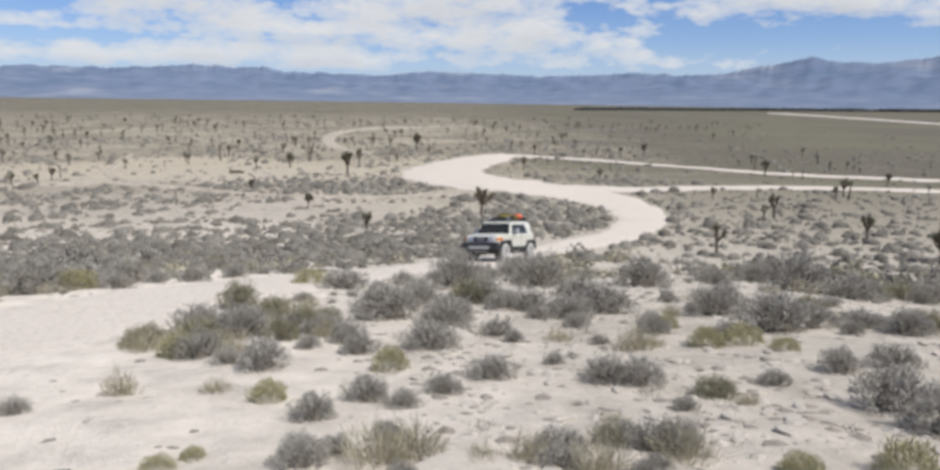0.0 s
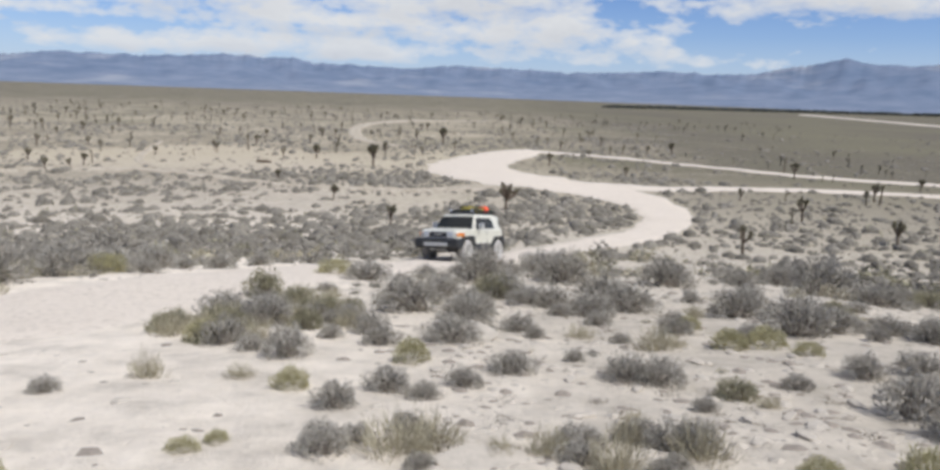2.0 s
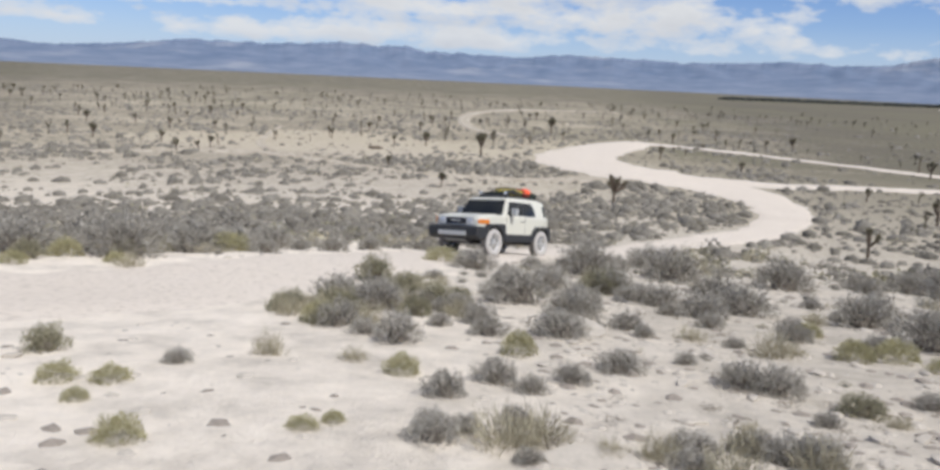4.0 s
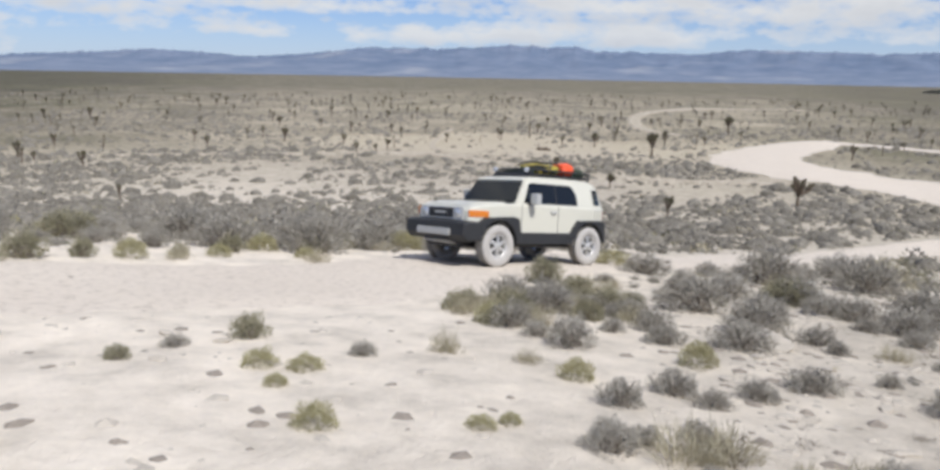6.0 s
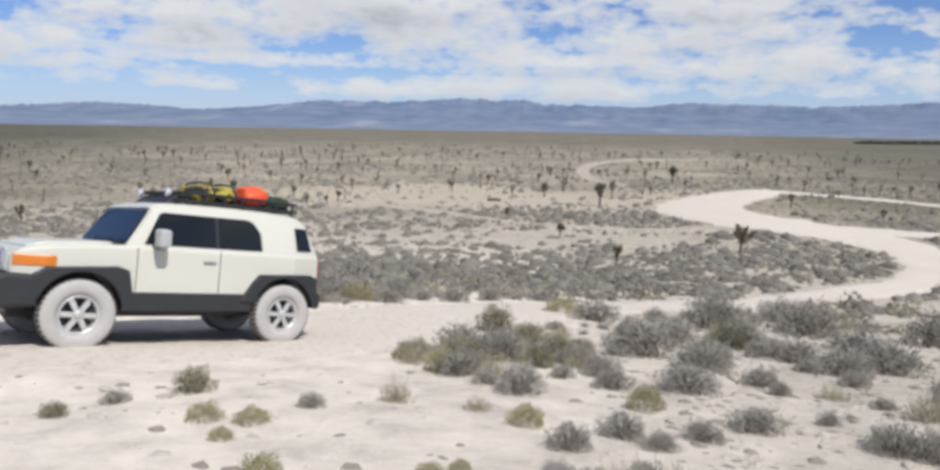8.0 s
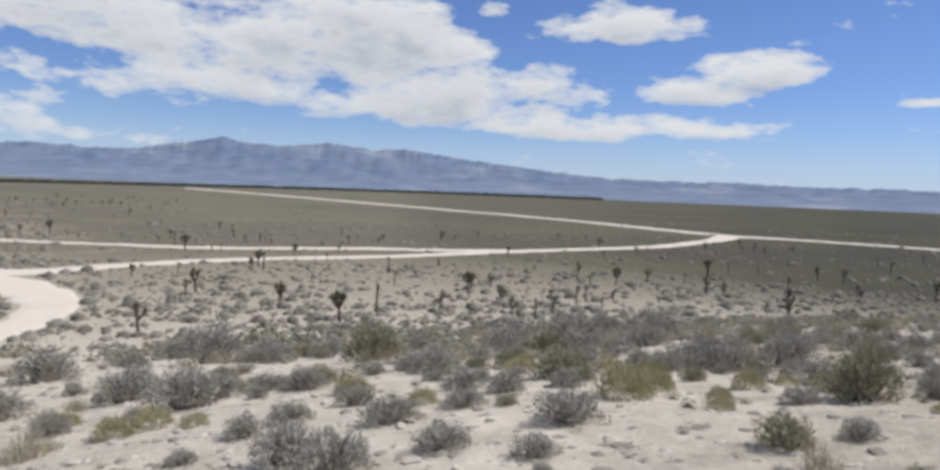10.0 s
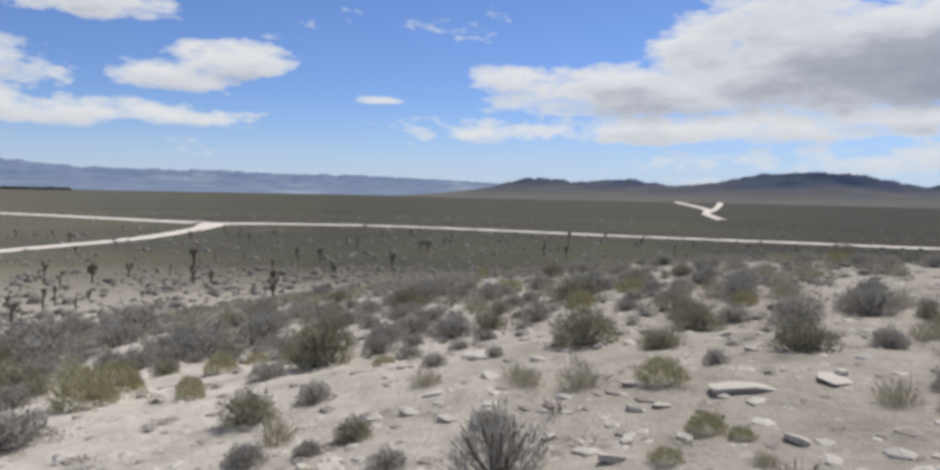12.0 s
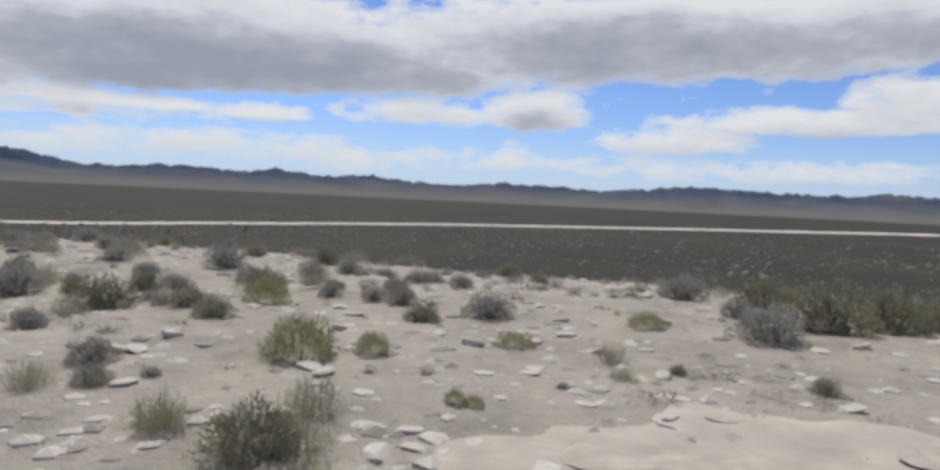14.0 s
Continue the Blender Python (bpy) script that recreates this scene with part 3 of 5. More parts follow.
GREY_SLOPE = [(4.85, 8.45, 0.43), (5.13, 7.96, 0.51), (3.87, 8.6, 0.88), (4.33, 8.65, 0.59), (3.92, 10.84, 0.73), (2.35, 11.23, 0.85), (1.63, 10.24, 0.69), (1.11, 11.12, 0.75), (8.78, 15.62, 0.92), (10.24, 24.7, 1.24), (-0.84, 3.81, 0.2), (1.14, 3.83, 0.27), (0.59, 3.54, 0.22), (-0.64, 3.81, 0.23), (-4.53, 4.34, 0.22), (3.1, 4.2, 0.5), (4.36, 5.17, 0.55), (3.91, 3.94, 0.4), (5.08, 3.7, 0.61), (5.12, 5.01, 0.4), (5.84, 5.14, 0.48), (5.22, 8.15, 0.48), (6.95, 7.54, 0.66), (4.07, 3.17, 0.32), (12.68, 11.68, 0.94), (8.36, 15.15, 0.99), (11.04, 16.55, 0.98), (13.24, 9.93, 0.87)]
GREY_CREST = [(8.93, 4.71, 0.49), (4.52, 9.93, 0.54), (4.36, 11.58, 0.7), (4.27, 16.52, 1.22), (2.14, 12.1, 0.91), (0.47, 12.22, 0.72), (-0.07, 9.59, 0.62), (8.82, 1.15, 0.44), (9.37, 1.63, 0.44), (15.8, 6.54, 0.82), (12.77, 3.99, 0.64), (14.89, 2.35, 0.7), (10.83, 3.0, 0.44), (12.36, 3.11, 0.5), (8.49, 1.85, 0.4), (9.3, 4.39, 0.57), (9.3, 4.85, 0.67), (9.9, 3.93, 0.68), (6.58, 0.89, 0.23), (12.73, 1.11, 0.48), (5.64, 1.61, 0.25), (4.6, 0.16, 0.2), (4.32, 1.55, 0.18), (11.31, 0.36, 0.29), (9.91, -1.48, 0.4), (14.31, 12.96, 1.04), (12.05, 8.99, 0.94), (12.48, 7.74, 0.82), (6.62, 4.09, 0.31), (5.63, -1.28, 0.19)]
GREY_RIDGE = [(9.86, -2.3, 0.46), (8.57, -3.21, 0.4), (5.99, -2.54, 0.23), (4.7, -2.4, 0.25), (8.82, -4.02, 0.24), (4.04, 0.63, 0.21), (4.36, 1.18, 0.15), (4.24, 1.5, 0.25), (13.24, 2.42, 0.63), (13.09, 2.69, 0.72), (12.75, -0.59, 0.7), (13.3, -1.23, 0.53), (4.07, -5.22, 0.38), (2.48, -3.82, 0.08), (2.07, -5.8, 0.42), (5.25, -5.08, 0.27), (4.19, -2.48, 0.1), (6.08, -2.57, 0.25), (4.3, -2.22, 0.18)]
OLIVE = [(-10.54, 7.47, 0.6), (-10.28, 8.31, 0.45), (-10.32, 11.85, 0.55), (-10.1, 10.2, 0.4), (-9.3, 13.3, 0.5), (-2.71, 7.15, 0.42), (-3.63, 12.03, 0.6), (-2.75, 10.9, 0.55), (-3.67, 8.48, 0.43), (0.29, 12.18, 0.82), (1.99, 5.26, 0.3), (-4.51, 3.75, 0.18), (-4.26, 4.95, 0.32), (-14.2, 11.2, 1.3), (7.41, 5.65, 0.7), (11.59, 9.44, 0.69), (9.76, 12.89, 1.18), (5.23, 1.95, 0.35), (7.21, -0.4, 0.55), (12.3, 2.45, 0.59), (4.6, 0.99, 0.22), (4.44, 1.21, 0.14), (10.73, -0.35, 0.61), (13.44, -1.37, 0.46), (6.69, -1.01, 0.27), (5.99, -1.96, 0.42), (6.6, -3.31, 0.46), (5.94, -3.7, 0.32), (5.39, -3.58, 0.29), (7.37, -4.07, 0.29), (3.0, -2.3, 0.4), (4.27, -4.66, 0.27), (2.16, -4.53, 0.1), (1.89, -6.66, 0.64), (1.6, -7.35, 0.59), (1.4, -8.06, 0.42), (7.31, 2.14, 0.63)]
YELLOW = [(-10.07, 9.06, 0.5), (-10.25, 12.76, 0.6), (-9.8, 10.9, 0.42), (-8.9, 12.4, 0.4), (-8.53, 16.11, 0.94), (-2.82, 7.26, 0.4), (-3.46, 17.09, 0.85), (-1.36, 5.13, 0.26), (-1.53, 3.58, 0.16), (-1.41, 3.75, 0.13), (-0.57, 6.24, 0.37), (2.62, 8.86, 0.3), (2.67, 7.45, 0.35), (3.32, 7.05, 0.27), (2.32, 3.4, 0.36), (1.78, 3.41, 0.21), (-3.56, 1.97, 0.25), (-3.52, 4.14, 0.25), (-3.17, 4.22, 0.24), (-3.08, 3.75, 0.16), (-2.36, 3.14, 0.25), (5.15, 6.94, 0.42), (6.15, 3.87, 0.53), (6.79, 4.01, 0.45), (6.9, 1.41, 0.19), (5.21, -0.87, 0.31), (4.21, -0.99, 0.19), (4.06, -1.13, 0.12), (3.84, -0.75, 0.14), (3.97, 1.05, 0.12), (3.98, -3.29, 0.39), (3.71, -3.62, 0.22), (3.25, -4.46, 0.24), (2.71, -3.23, 0.12), (2.64, -3.28, 0.12), (2.89, -5.63, 0.27)]
STRAW = [(2.93, -2.2, 0.24), (2.86, -2.42, 0.26), (-2.58, 5.43, 0.28), (-1.83, 5.41, 0.23), (2.13, 7.57, 0.23), (1.07, 4.46, 0.19), (2.13, 4.98, 0.17), (-0.42, 3.65, 0.38), (-0.21, 3.8, 0.33), (0.76, 3.43, 0.33), (-9.62, 9.66, 0.43), (-10.17, 6.71, 0.44), (-8.25, 11.89, 0.48), (5.62, 0.08, 0.24), (5.23, -0.35, 0.32), (5.8, 0.79, 0.24), (4.72, 1.52, 0.23), (6.72, -1.07, 0.34), (5.42, 0.01, 0.25), (3.7, -1.15, 0.14), (4.23, -2.22, 0.16), (4.49, -2.0, 0.2), (3.55, -2.18, 0.24), (3.15, -2.72, 0.28), (2.32, -4.18, 0.16), (2.58, -4.52, 0.18), (3.49, -2.16, 0.23), (2.66, -2.3, 0.18), (5.36, -2.78, 0.12)]
# loose thicket beside the track and dry brush at the hilltop's lip
_t = random.Random(21)
for _k in range(26):
    _a, _d = _t.uniform(0, 6.28), _t.random() ** 0.5
    (GREY_FRONT if _k % 3 == 0 else OLIVE if _k % 3 == 1 else STRAW).append((-2.6 + 1.25 * _d * math.cos(_a), 8.5 + 1.9 * _d * math.sin(_a), _t.uniform(0.22, 0.5)))
for _k in range(16):
    (STRAW if _k % 2 else GREY_FRONT).append((_t.uniform(-0.95, 1.35), _t.uniform(3.35, 4.1), _t.uniform(0.14, 0.30)))
PLANTED = GREY_FRONT + GREY_SLOPE + GREY_CREST + GREY_RIDGE + OLIVE + YELLOW + STRAW

grey = [plant("grey_shrub", GREY_LEAF, "rounded grey twiggy desert shrub on pale sand", "shrub", SHRUBS, 2300, 0.50, 0.058, 0.0072, 20 + i, lump=0.17, up=0.25) for i in range(4)]
olive = [plant("olive_shrub", OLIVE_LEAF, "olive-green bushy desert shrub on gravelly sand", "shrub", SHRUBS, 2300, 0.52, 0.062, 0.0075, 40 + i, lump=0.18, up=0.4) for i in range(3)]
yellow = [plant("rabbitbrush", YELLOW_LEAF, "low yellow-green rabbitbrush clump on sand", "shrub", SHRUBS, 1900, 0.50, 0.075, 0.0068, 50 + i, lump=0.12, up=0.8, stems=0) for i in range(2)]
straw = [plant("dry_grass", STRAW_LEAF, "pale straw-coloured dry grass tuft on sand", "grass tuft", "dry grass tufts", 600, 0.5, 0.20, 0.0055, 60 + i, up=1.6, hollow=0.1, stems=0) for i in range(2)]
for _i, _spots in enumerate((GREY_FRONT, GREY_SLOPE, GREY_CREST, GREY_RIDGE)):
    place_all(grey, _spots, 100 + _i)
place_all(olive, OLIVE, 110, 1.1)
place_all(yellow, YELLOW, 111, 1.05)
place_all(straw, STRAW, 112, 1.0)
# one loose, open bush whose bare branches show
def add_branches(root, n, seed):
    r = random.Random(seed)
    for k in range(n):
        a, lean = 6.28 * k / n + r.uniform(-0.3, 0.3), r.uniform(0.25, 0.8)
        q = Vector((0.04 * math.cos(a), 0.04 * math.sin(a), -0.03))
        end = Vector((0.5 * lean * math.cos(a), 0.5 * lean * math.sin(a), 0.85 * (1.0 - 0.3 * lean) * r.uniform(0.85, 1.05)))
        mid = q.lerp(end, 0.5) + Vector((r.uniform(-.05, .05), r.uniform(-.05, .05), 0.05))
        bm = bmesh.new()
        tube(bm, [q, mid, end], [0.024, 0.016, 0.006], 5)
        part("branch", bm, STEM, root)


thin = plant("sagebrush", GREY_LEAF, "open leggy sagebrush with bare branches on gravel", "shrub", SHRUBS, 1700, 0.8, 0.09, 0.008, 71, up=1.4, hollow=0.6, stems=0)
add_branches(thin, 16, 4)
place_all([thin], [(3.76, 0.03, 0.38)], 113)


def bare(x, y):
    """Where no loose scrub grows: tracks, the clearing beside the hilltop track and the spots already planted."""
    if on_road(x, y, 0.45):
        return True
    if -11.5 < x < -0.9 and y < 12.5 and x + 0.42 * y < 1.2 and y > -3:
        return True
    return False


_M = np.array([(a, b, w) for a, b, w in PLANTED])


def merged(name, spots, shapes, mat, label, category, smooth=False):
    """Many small plants in one mesh: spots of x, y, width, height."""
    V, F, n0 = [], [], 0
    for i, (x, y, w, h, a) in enumerate(spots):
        v, f = shapes[i % len(shapes)]
        c, s = math.cos(a), math.sin(a)
        q = np.empty_like(v)
        q[:, 0], q[:, 1], q[:, 2] = (v[:, 0] * c - v[:, 1] * s) * w + x, (v[:, 0] * s + v[:, 1] * c) * w + y, v[:, 2] * h + land(x, y) - 0.01
        V.append(q)
        F.append(f + n0)
        n0 += len(v)
    ob = new(name, mesh_from(name, np.concatenate(V), np.concatenate(F), mat, smooth))
    tagged(ob, label, category, kind="stuff")


def scatter():
    """Scrub over the slope and the near plain, thinning with distance; picked by heading, distance and a patchy cover."""
    r = random.Random(5)
    bins = {"g": [], "o": [], "y": [], "s": []}
    mid, far = {"g": [], "o": [], "s": []}, {"g": [], "o": [], "s": []}
    zones = [(4, 16, 1700, 1), (9, 26, 2600, 1), (16, 45, 7500, 1), (45, 75, 9000, 2), (75, 130, 14000, 3), (130, 260, 11000, 3), (260, 430, 6000, 3), (8, 36, 2300, 4), (6.5, 26, 700, 4), (6.5, 13, 300, 4), (10, 25, 1200, 4), (7.0, 15, 260, 5),
             (38, 75, 4200, 6), (75, 130, 8000, 7), (130, 260, 10500, 7), (260, 460, 7000, 7)]
    for r0, r1, count, kind in zones:
        for _ in range(count):
            d = math.sqrt(r.uniform(r0 * r0, r1 * r1))
            head = radians(r.uniform(-68, 182) if kind < 4 else r.uniform(-66, 14) if kind > 5 else r.uniform(36, 112) if kind == 4 else r.uniform(98, 165))
            x, y = d * math.sin(head), d * math.cos(head)
            if d > 90 and ((x + 44) / 40) ** 2 + ((y - 134) / 27) ** 2 < r.uniform(0.5, 1.2) and r.random() < 0.75:
                continue
            cover = noise.noise((x * 0.045, y * 0.045, 7.7)) + 0.6 * noise.noise((x * 0.21, y * 0.21, 2.2))
            if kind == 1 and head > radians(35) and d > 9 and r.random() < (0.72 if d < 30 else 0.45):
                continue
            if head > radians(72) and 11 < d < 34 and r.random() < 0.42:
                continue
            if head < radians(8) and d > 70:
                cover -= 0.18
            if cover < (r.uniform(-0.85, 0.25) if kind < 4 or kind > 5 else r.uniform(-1.3, 0.1)) or bare(x, y):
                continue
            if kind in (4, 5):
                near = np.hypot(_M[:, 0] - x, _M[:, 1] - y) - _M[:, 2] * 0.5
                if near.min() < 0.12:
                    continue
                w = min(0.55, 0.012 * d + r.lognormvariate(-1.8, 0.5))
            elif d < 16:
                near = np.hypot(_M[:, 0] - x, _M[:, 1] - y) - _M[:, 2] * 0.5
                if near.min() < 0.18:
                    continue
                w = r.uniform(0.05, 0.16) if d < 7.5 or head > radians(112) else r.uniform(0.16, 0.5)
            else:
                w = min(1.7, max(0.22, r.lognormvariate(-0.75, 0.62)))
                if head > radians(60) and d < 40:
                    w *= 0.5
                if kind in (3, 7):
                    w *= 1.15
            k = r.random()
            key = "g" if k < 0.60 else "o" if k < 0.82 else "y" if k < 0.88 else "s"
            if head < radians(5) and key != "g" and r.random() < 0.6:
                key = "g"
            spot = (x, y, w, w * r.uniform(0.7, 1.0), r.uniform(0, 6.28))
            if kind in (1, 4, 5):
                bins[key].append(spot)
            else:
                (mid if kind in (2, 6) else far)["o" if key == "y" else key].append(spot)

    def shapes(n, h, length, width, seed, **kw):
        return [blades(n, 0.5, h, length, width, seed + i, **kw) for i in range(5)]

    # the nearest and largest are shrubs of their own, the rest is joined
    ranked = sorted(((s[2] / math.hypot(s[0], s[1]), k, s) for k, v in bins.items() for s in v if math.hypot(s[0], s[1]) < 24), reverse=True)
    kept = []
    for size, k, s in ranked:
        if len(kept) < 300 and all(math.hypot(s[0] - q[0], s[1] - q[1]) > 0.62 * (s[2] + q[2]) for _, _, q in kept):
            kept.append((size, k, s))
    # those that would grow into the nearest ones are left out
    clear = [(s[0], s[1], s[2]) for _, _, s in kept]
    for k in bins:
        bins[k] = [s for s in bins[k] if math.hypot(s[0], s[1]) > 17 or s[:3] in clear or all(math.hypot(s[0] - x, s[1] - y) > 0.45 * (s[2] + w) for x, y, w in clear)]
    single = {k: [s for _, key, s in kept if key == k] for k in bins}
    for k, models in (("g", grey), ("o", olive), ("y", yellow), ("s", straw)):
        place_all(models, [(x, y, w * 0.85) for x, y, w, _, _ in single[k]], 130 + ord(k))
        gone = set(single[k])
        bins[k] = [s for s in bins[k] if s not in gone]
    close = {k: [s for s in v if math.hypot(s[0], s[1]) < 24] for k, v in bins.items()}
    rest = {k: [s for s in v if math.hypot(s[0], s[1]) >= 24] for k, v in bins.items()}
    info = {"g": (SELF_SHADED_LEAF, "grey twiggy desert scrub covering the slope", "scrub"), "o": (OLIVE_LEAF, "olive desert scrub covering the slope", "scrub"),
            "y": (YELLOW_LEAF, "small yellow-green rabbitbrush clumps on sand", "scrub"), "s": (STRAW_LEAF, "dry straw grass tufts among the scrub", "grass")}
    for k, (mat, label, cat) in info.items():
        up = {"g": 0.4, "o": 0.7, "y": 1.0, "s": 1.5}[k]
        if close[k]:
            merged("near_scrub" if k != "s" else "near_grass", close[k], shapes(170, 0.52, 0.075, 0.015, 200, up=up * 0.6, lump=0.12), mat, label, cat)
        if rest[k]:
            merged("slope_scrub" if k != "s" else "slope_grass", rest[k], shapes(44, 0.52, 0.14, 0.045, 220, up=up * 0.5, hollow=0.6, lump=0.12), mat, label, cat)
        if mid.get(k):
            merged("foot_scrub" if k != "s" else "foot_grass", mid[k], shapes(16, 0.52, 0.13, 0.035, 230, up=up * 0.5, hollow=0.6, lump=0.12), mat, label, cat)
        if far.get(k):
            merged("plain_scrub" if k != "s" else "plain_grass", far[k], shapes(5, 0.5, 0.18, 0.07, 240, up=up * 0.4, hollow=0.6, lump=0.1), mat, label, cat)

    # the dense wood inside the bushes
    low = ((0.55, 0.8), (0.0, 0.95))
    for name, sets, n, k in (("near_brush", close, 7, 0.28), ("slope_brush", rest, 6, 0.34), ("foot_brush", mid, 7, 0.47), ("plain_brush", far, 6, 0.47)):
        spots = [q for k in "goy" for q in sets.get(k, [])]
        merged(name, spots, [dome(300 + i, n, k, k * 0.95, low) for i in range(6)], BRUSH, "dense brown twigs inside the desert scrub", "scrub", name[0] in "fp")
    # dead twigs and low litter on the gravel
    litter = []
    while len(litter) < 1100:
        d, head = r.uniform(2.0, 15.0), radians(r.uniform(-6, 178))
        x, y = d * math.sin(head), d * math.cos(head)
        if noise.noise((x * 0.5, y * 0.5, 6.6)) < r.uniform(-0.5, 0.35):
            continue
        w = min(0.4, r.lognormvariate(-2.1, 0.5))
        litter.append((x, y, w, w * r.uniform(0.15, 0.5), r.uniform(0, 6.28)))
    merged("dead_twigs", litter, shapes(60, 0.5, 0.22, 0.012, 260, up=0.1, hollow=0.1, lump=0.3), TWIG, "dead grey-brown twigs and litter on gravel", "twigs")


scatter()
drop([*grey, *olive, *yellow, *straw, thin])


# ---- rocks ----
def rock_mesh(name, seed, flat, mat):
    """A broken slab: the hull of scattered points, its edges slightly worn."""
    r = random.Random(int(seed * 10))
    bm = bmesh.new()
    for _ in range(26):
        a, k = r.uniform(0, 6.28), r.uniform(0.6, 1.0)
        bm.verts.new((0.5 * k * math.cos(a), 0.34 * k * math.sin(a), r.uniform(-0.5, 0.5) * flat * r.uniform(0.6, 1)))
    h = bmesh.ops.convex_hull(bm, input=bm.verts[:])
    bmesh.ops.delete(bm, geom=[v for v in h["geom_interior"] if isinstance(v, bmesh.types.BMVert)], context="VERTS")
    bmesh.ops.bevel(bm, geom=bm.edges[:], offset=0.012, segments=1, affect="EDGES")
    me = bpy.data.meshes.new(name)
    bm.to_mesh(me)
    bm.free()
    me.materials.append(mat)
    return me


SLABS = [(0.0, 7.72, 0.8), (0.68, 11.05, 0.75), (1.32, 3.83, 0.3), (-0.4, 4.88, 0.25), (0.09, 3.5, 0.62), (2.9, 9.9, 0.6), (4.87, -1.29, 0.45), (6.98, 0.57, 0.49), (4.97, -1.84, 0.34), (3.74, -1.43, 0.17), (2.51, -2.74, 0.15), (2.37, -2.78, 0.12), (2.33, -2.91, 0.15), (2.6, -2.62, 0.22), (2.66, -2.86, 0.16), (2.75, -3.92, 0.17), (5.34, -3.67, 0.13), (1.99, -2.89, 0.28), (5.49, 0.68, 0.21), (5.86, 0.29, 0.26), (3.5, -0.45, 0.21), (3.38, -2.06, 0.15), (3.7, -3.15, 0.23), (2.2, 4.4, 0.22), (1.7, 4.0, 0.18)]
_slabs = [rock_mesh("rock_slab", 3.0 * i + 1, 0.32, ROCK) for i in range(4)]
for _i, (_x, _y, _w) in enumerate(SLABS):
    _o = new("rock_slab", _slabs[_i % 4])
    _o.matrix_world = Matrix.Translation((_x, _y, land(_x, _y) + 0.012 * _w)) @ pose(0, 0, 0, RNG.uniform(-7, 7), RNG.uniform(-7, 7), RNG.uniform(0, 360)) @ Matrix.Diagonal((_w, _w, _w * (0.85 if _i == 0 else 0.4 if _i == 1 else 0.22 if _w > 0.55 else 0.4 if _w > 0.3 else 0.65), 1))
    tagged(_o, "flat pale limestone slab lying on gravelly sand", "rock", "rock slabs")


def build_ledge():
    """A low sheet of bare limestone at the crest with broken plates lying on it."""
    cx, cy, verts, faces, n, m = 0.95, -3.25, [], [], 96, 24
    root = new("rock_ledge")
    root.location = (cx, cy, land(cx, cy))
    for i in range(m + 1):
        for k in range(n):
            a = 2 * math.pi * k / n
            rim = 1.0 + 0.40 * noise.noise((math.cos(a) * 1.4, math.sin(a) * 1.4, 2.0)) + 0.16 * noise.noise((math.cos(a) * 5, math.sin(a) * 5, 7.0))
            x, y = rim * i / m * math.cos(a) * 1.35, rim * i / m * math.sin(a) * 1.15
            z = land(cx + x, cy + y) - land(cx, cy) + 0.004 + (0.018 + 0.016 * noise.noise((x * 3, y * 3, 1.0)) + 0.006 * noise.noise((x * 11, y * 11, 1.0))) * (1 - (i / m) ** 4) - (0.03 if i == m else 0.0)
            verts.append((x, y, z))
    for i in range(m):
        for k in range(n):
            j = (k + 1) % n
            faces.append((i * n + k, (i + 1) * n + k, (i + 1) * n + j, i * n + j))
    part("sheet", mesh_from("sheet", verts, faces, LEDGE), None, root)
    r = random.Random(14)
    models = [rock_mesh("plate", 50 + 3 * i, 0.075, LEDGE) for i in range(4)]
    for i in range(16):
        a, d = r.uniform(0, 6.28), r.uniform(0.2, 0.95)
        x, y, w = 1.2 * d * math.cos(a), 1.0 * d * math.sin(a), r.uniform(0.18, 0.62)
        plate = part("plate", models[i % 4], None, root)
        plate.matrix_local = Matrix.Translation((x, y, land(cx + x, cy + y) - land(cx, cy) + 0.022)) @ pose(0, 0, 0, r.uniform(-3, 3), r.uniform(-3, 3), r.uniform(0, 360)) @ Matrix.Diagonal((w, w, w, 1))
    tagged(root, "bare flat ledge of pale tan limestone on the crest", "rock")


LEDGE = simple("tan_limestone_sheet", (0.365, 0.322, 0.265), 0.95, spread=0.45, scale=3, bump=0.8)
build_ledge()


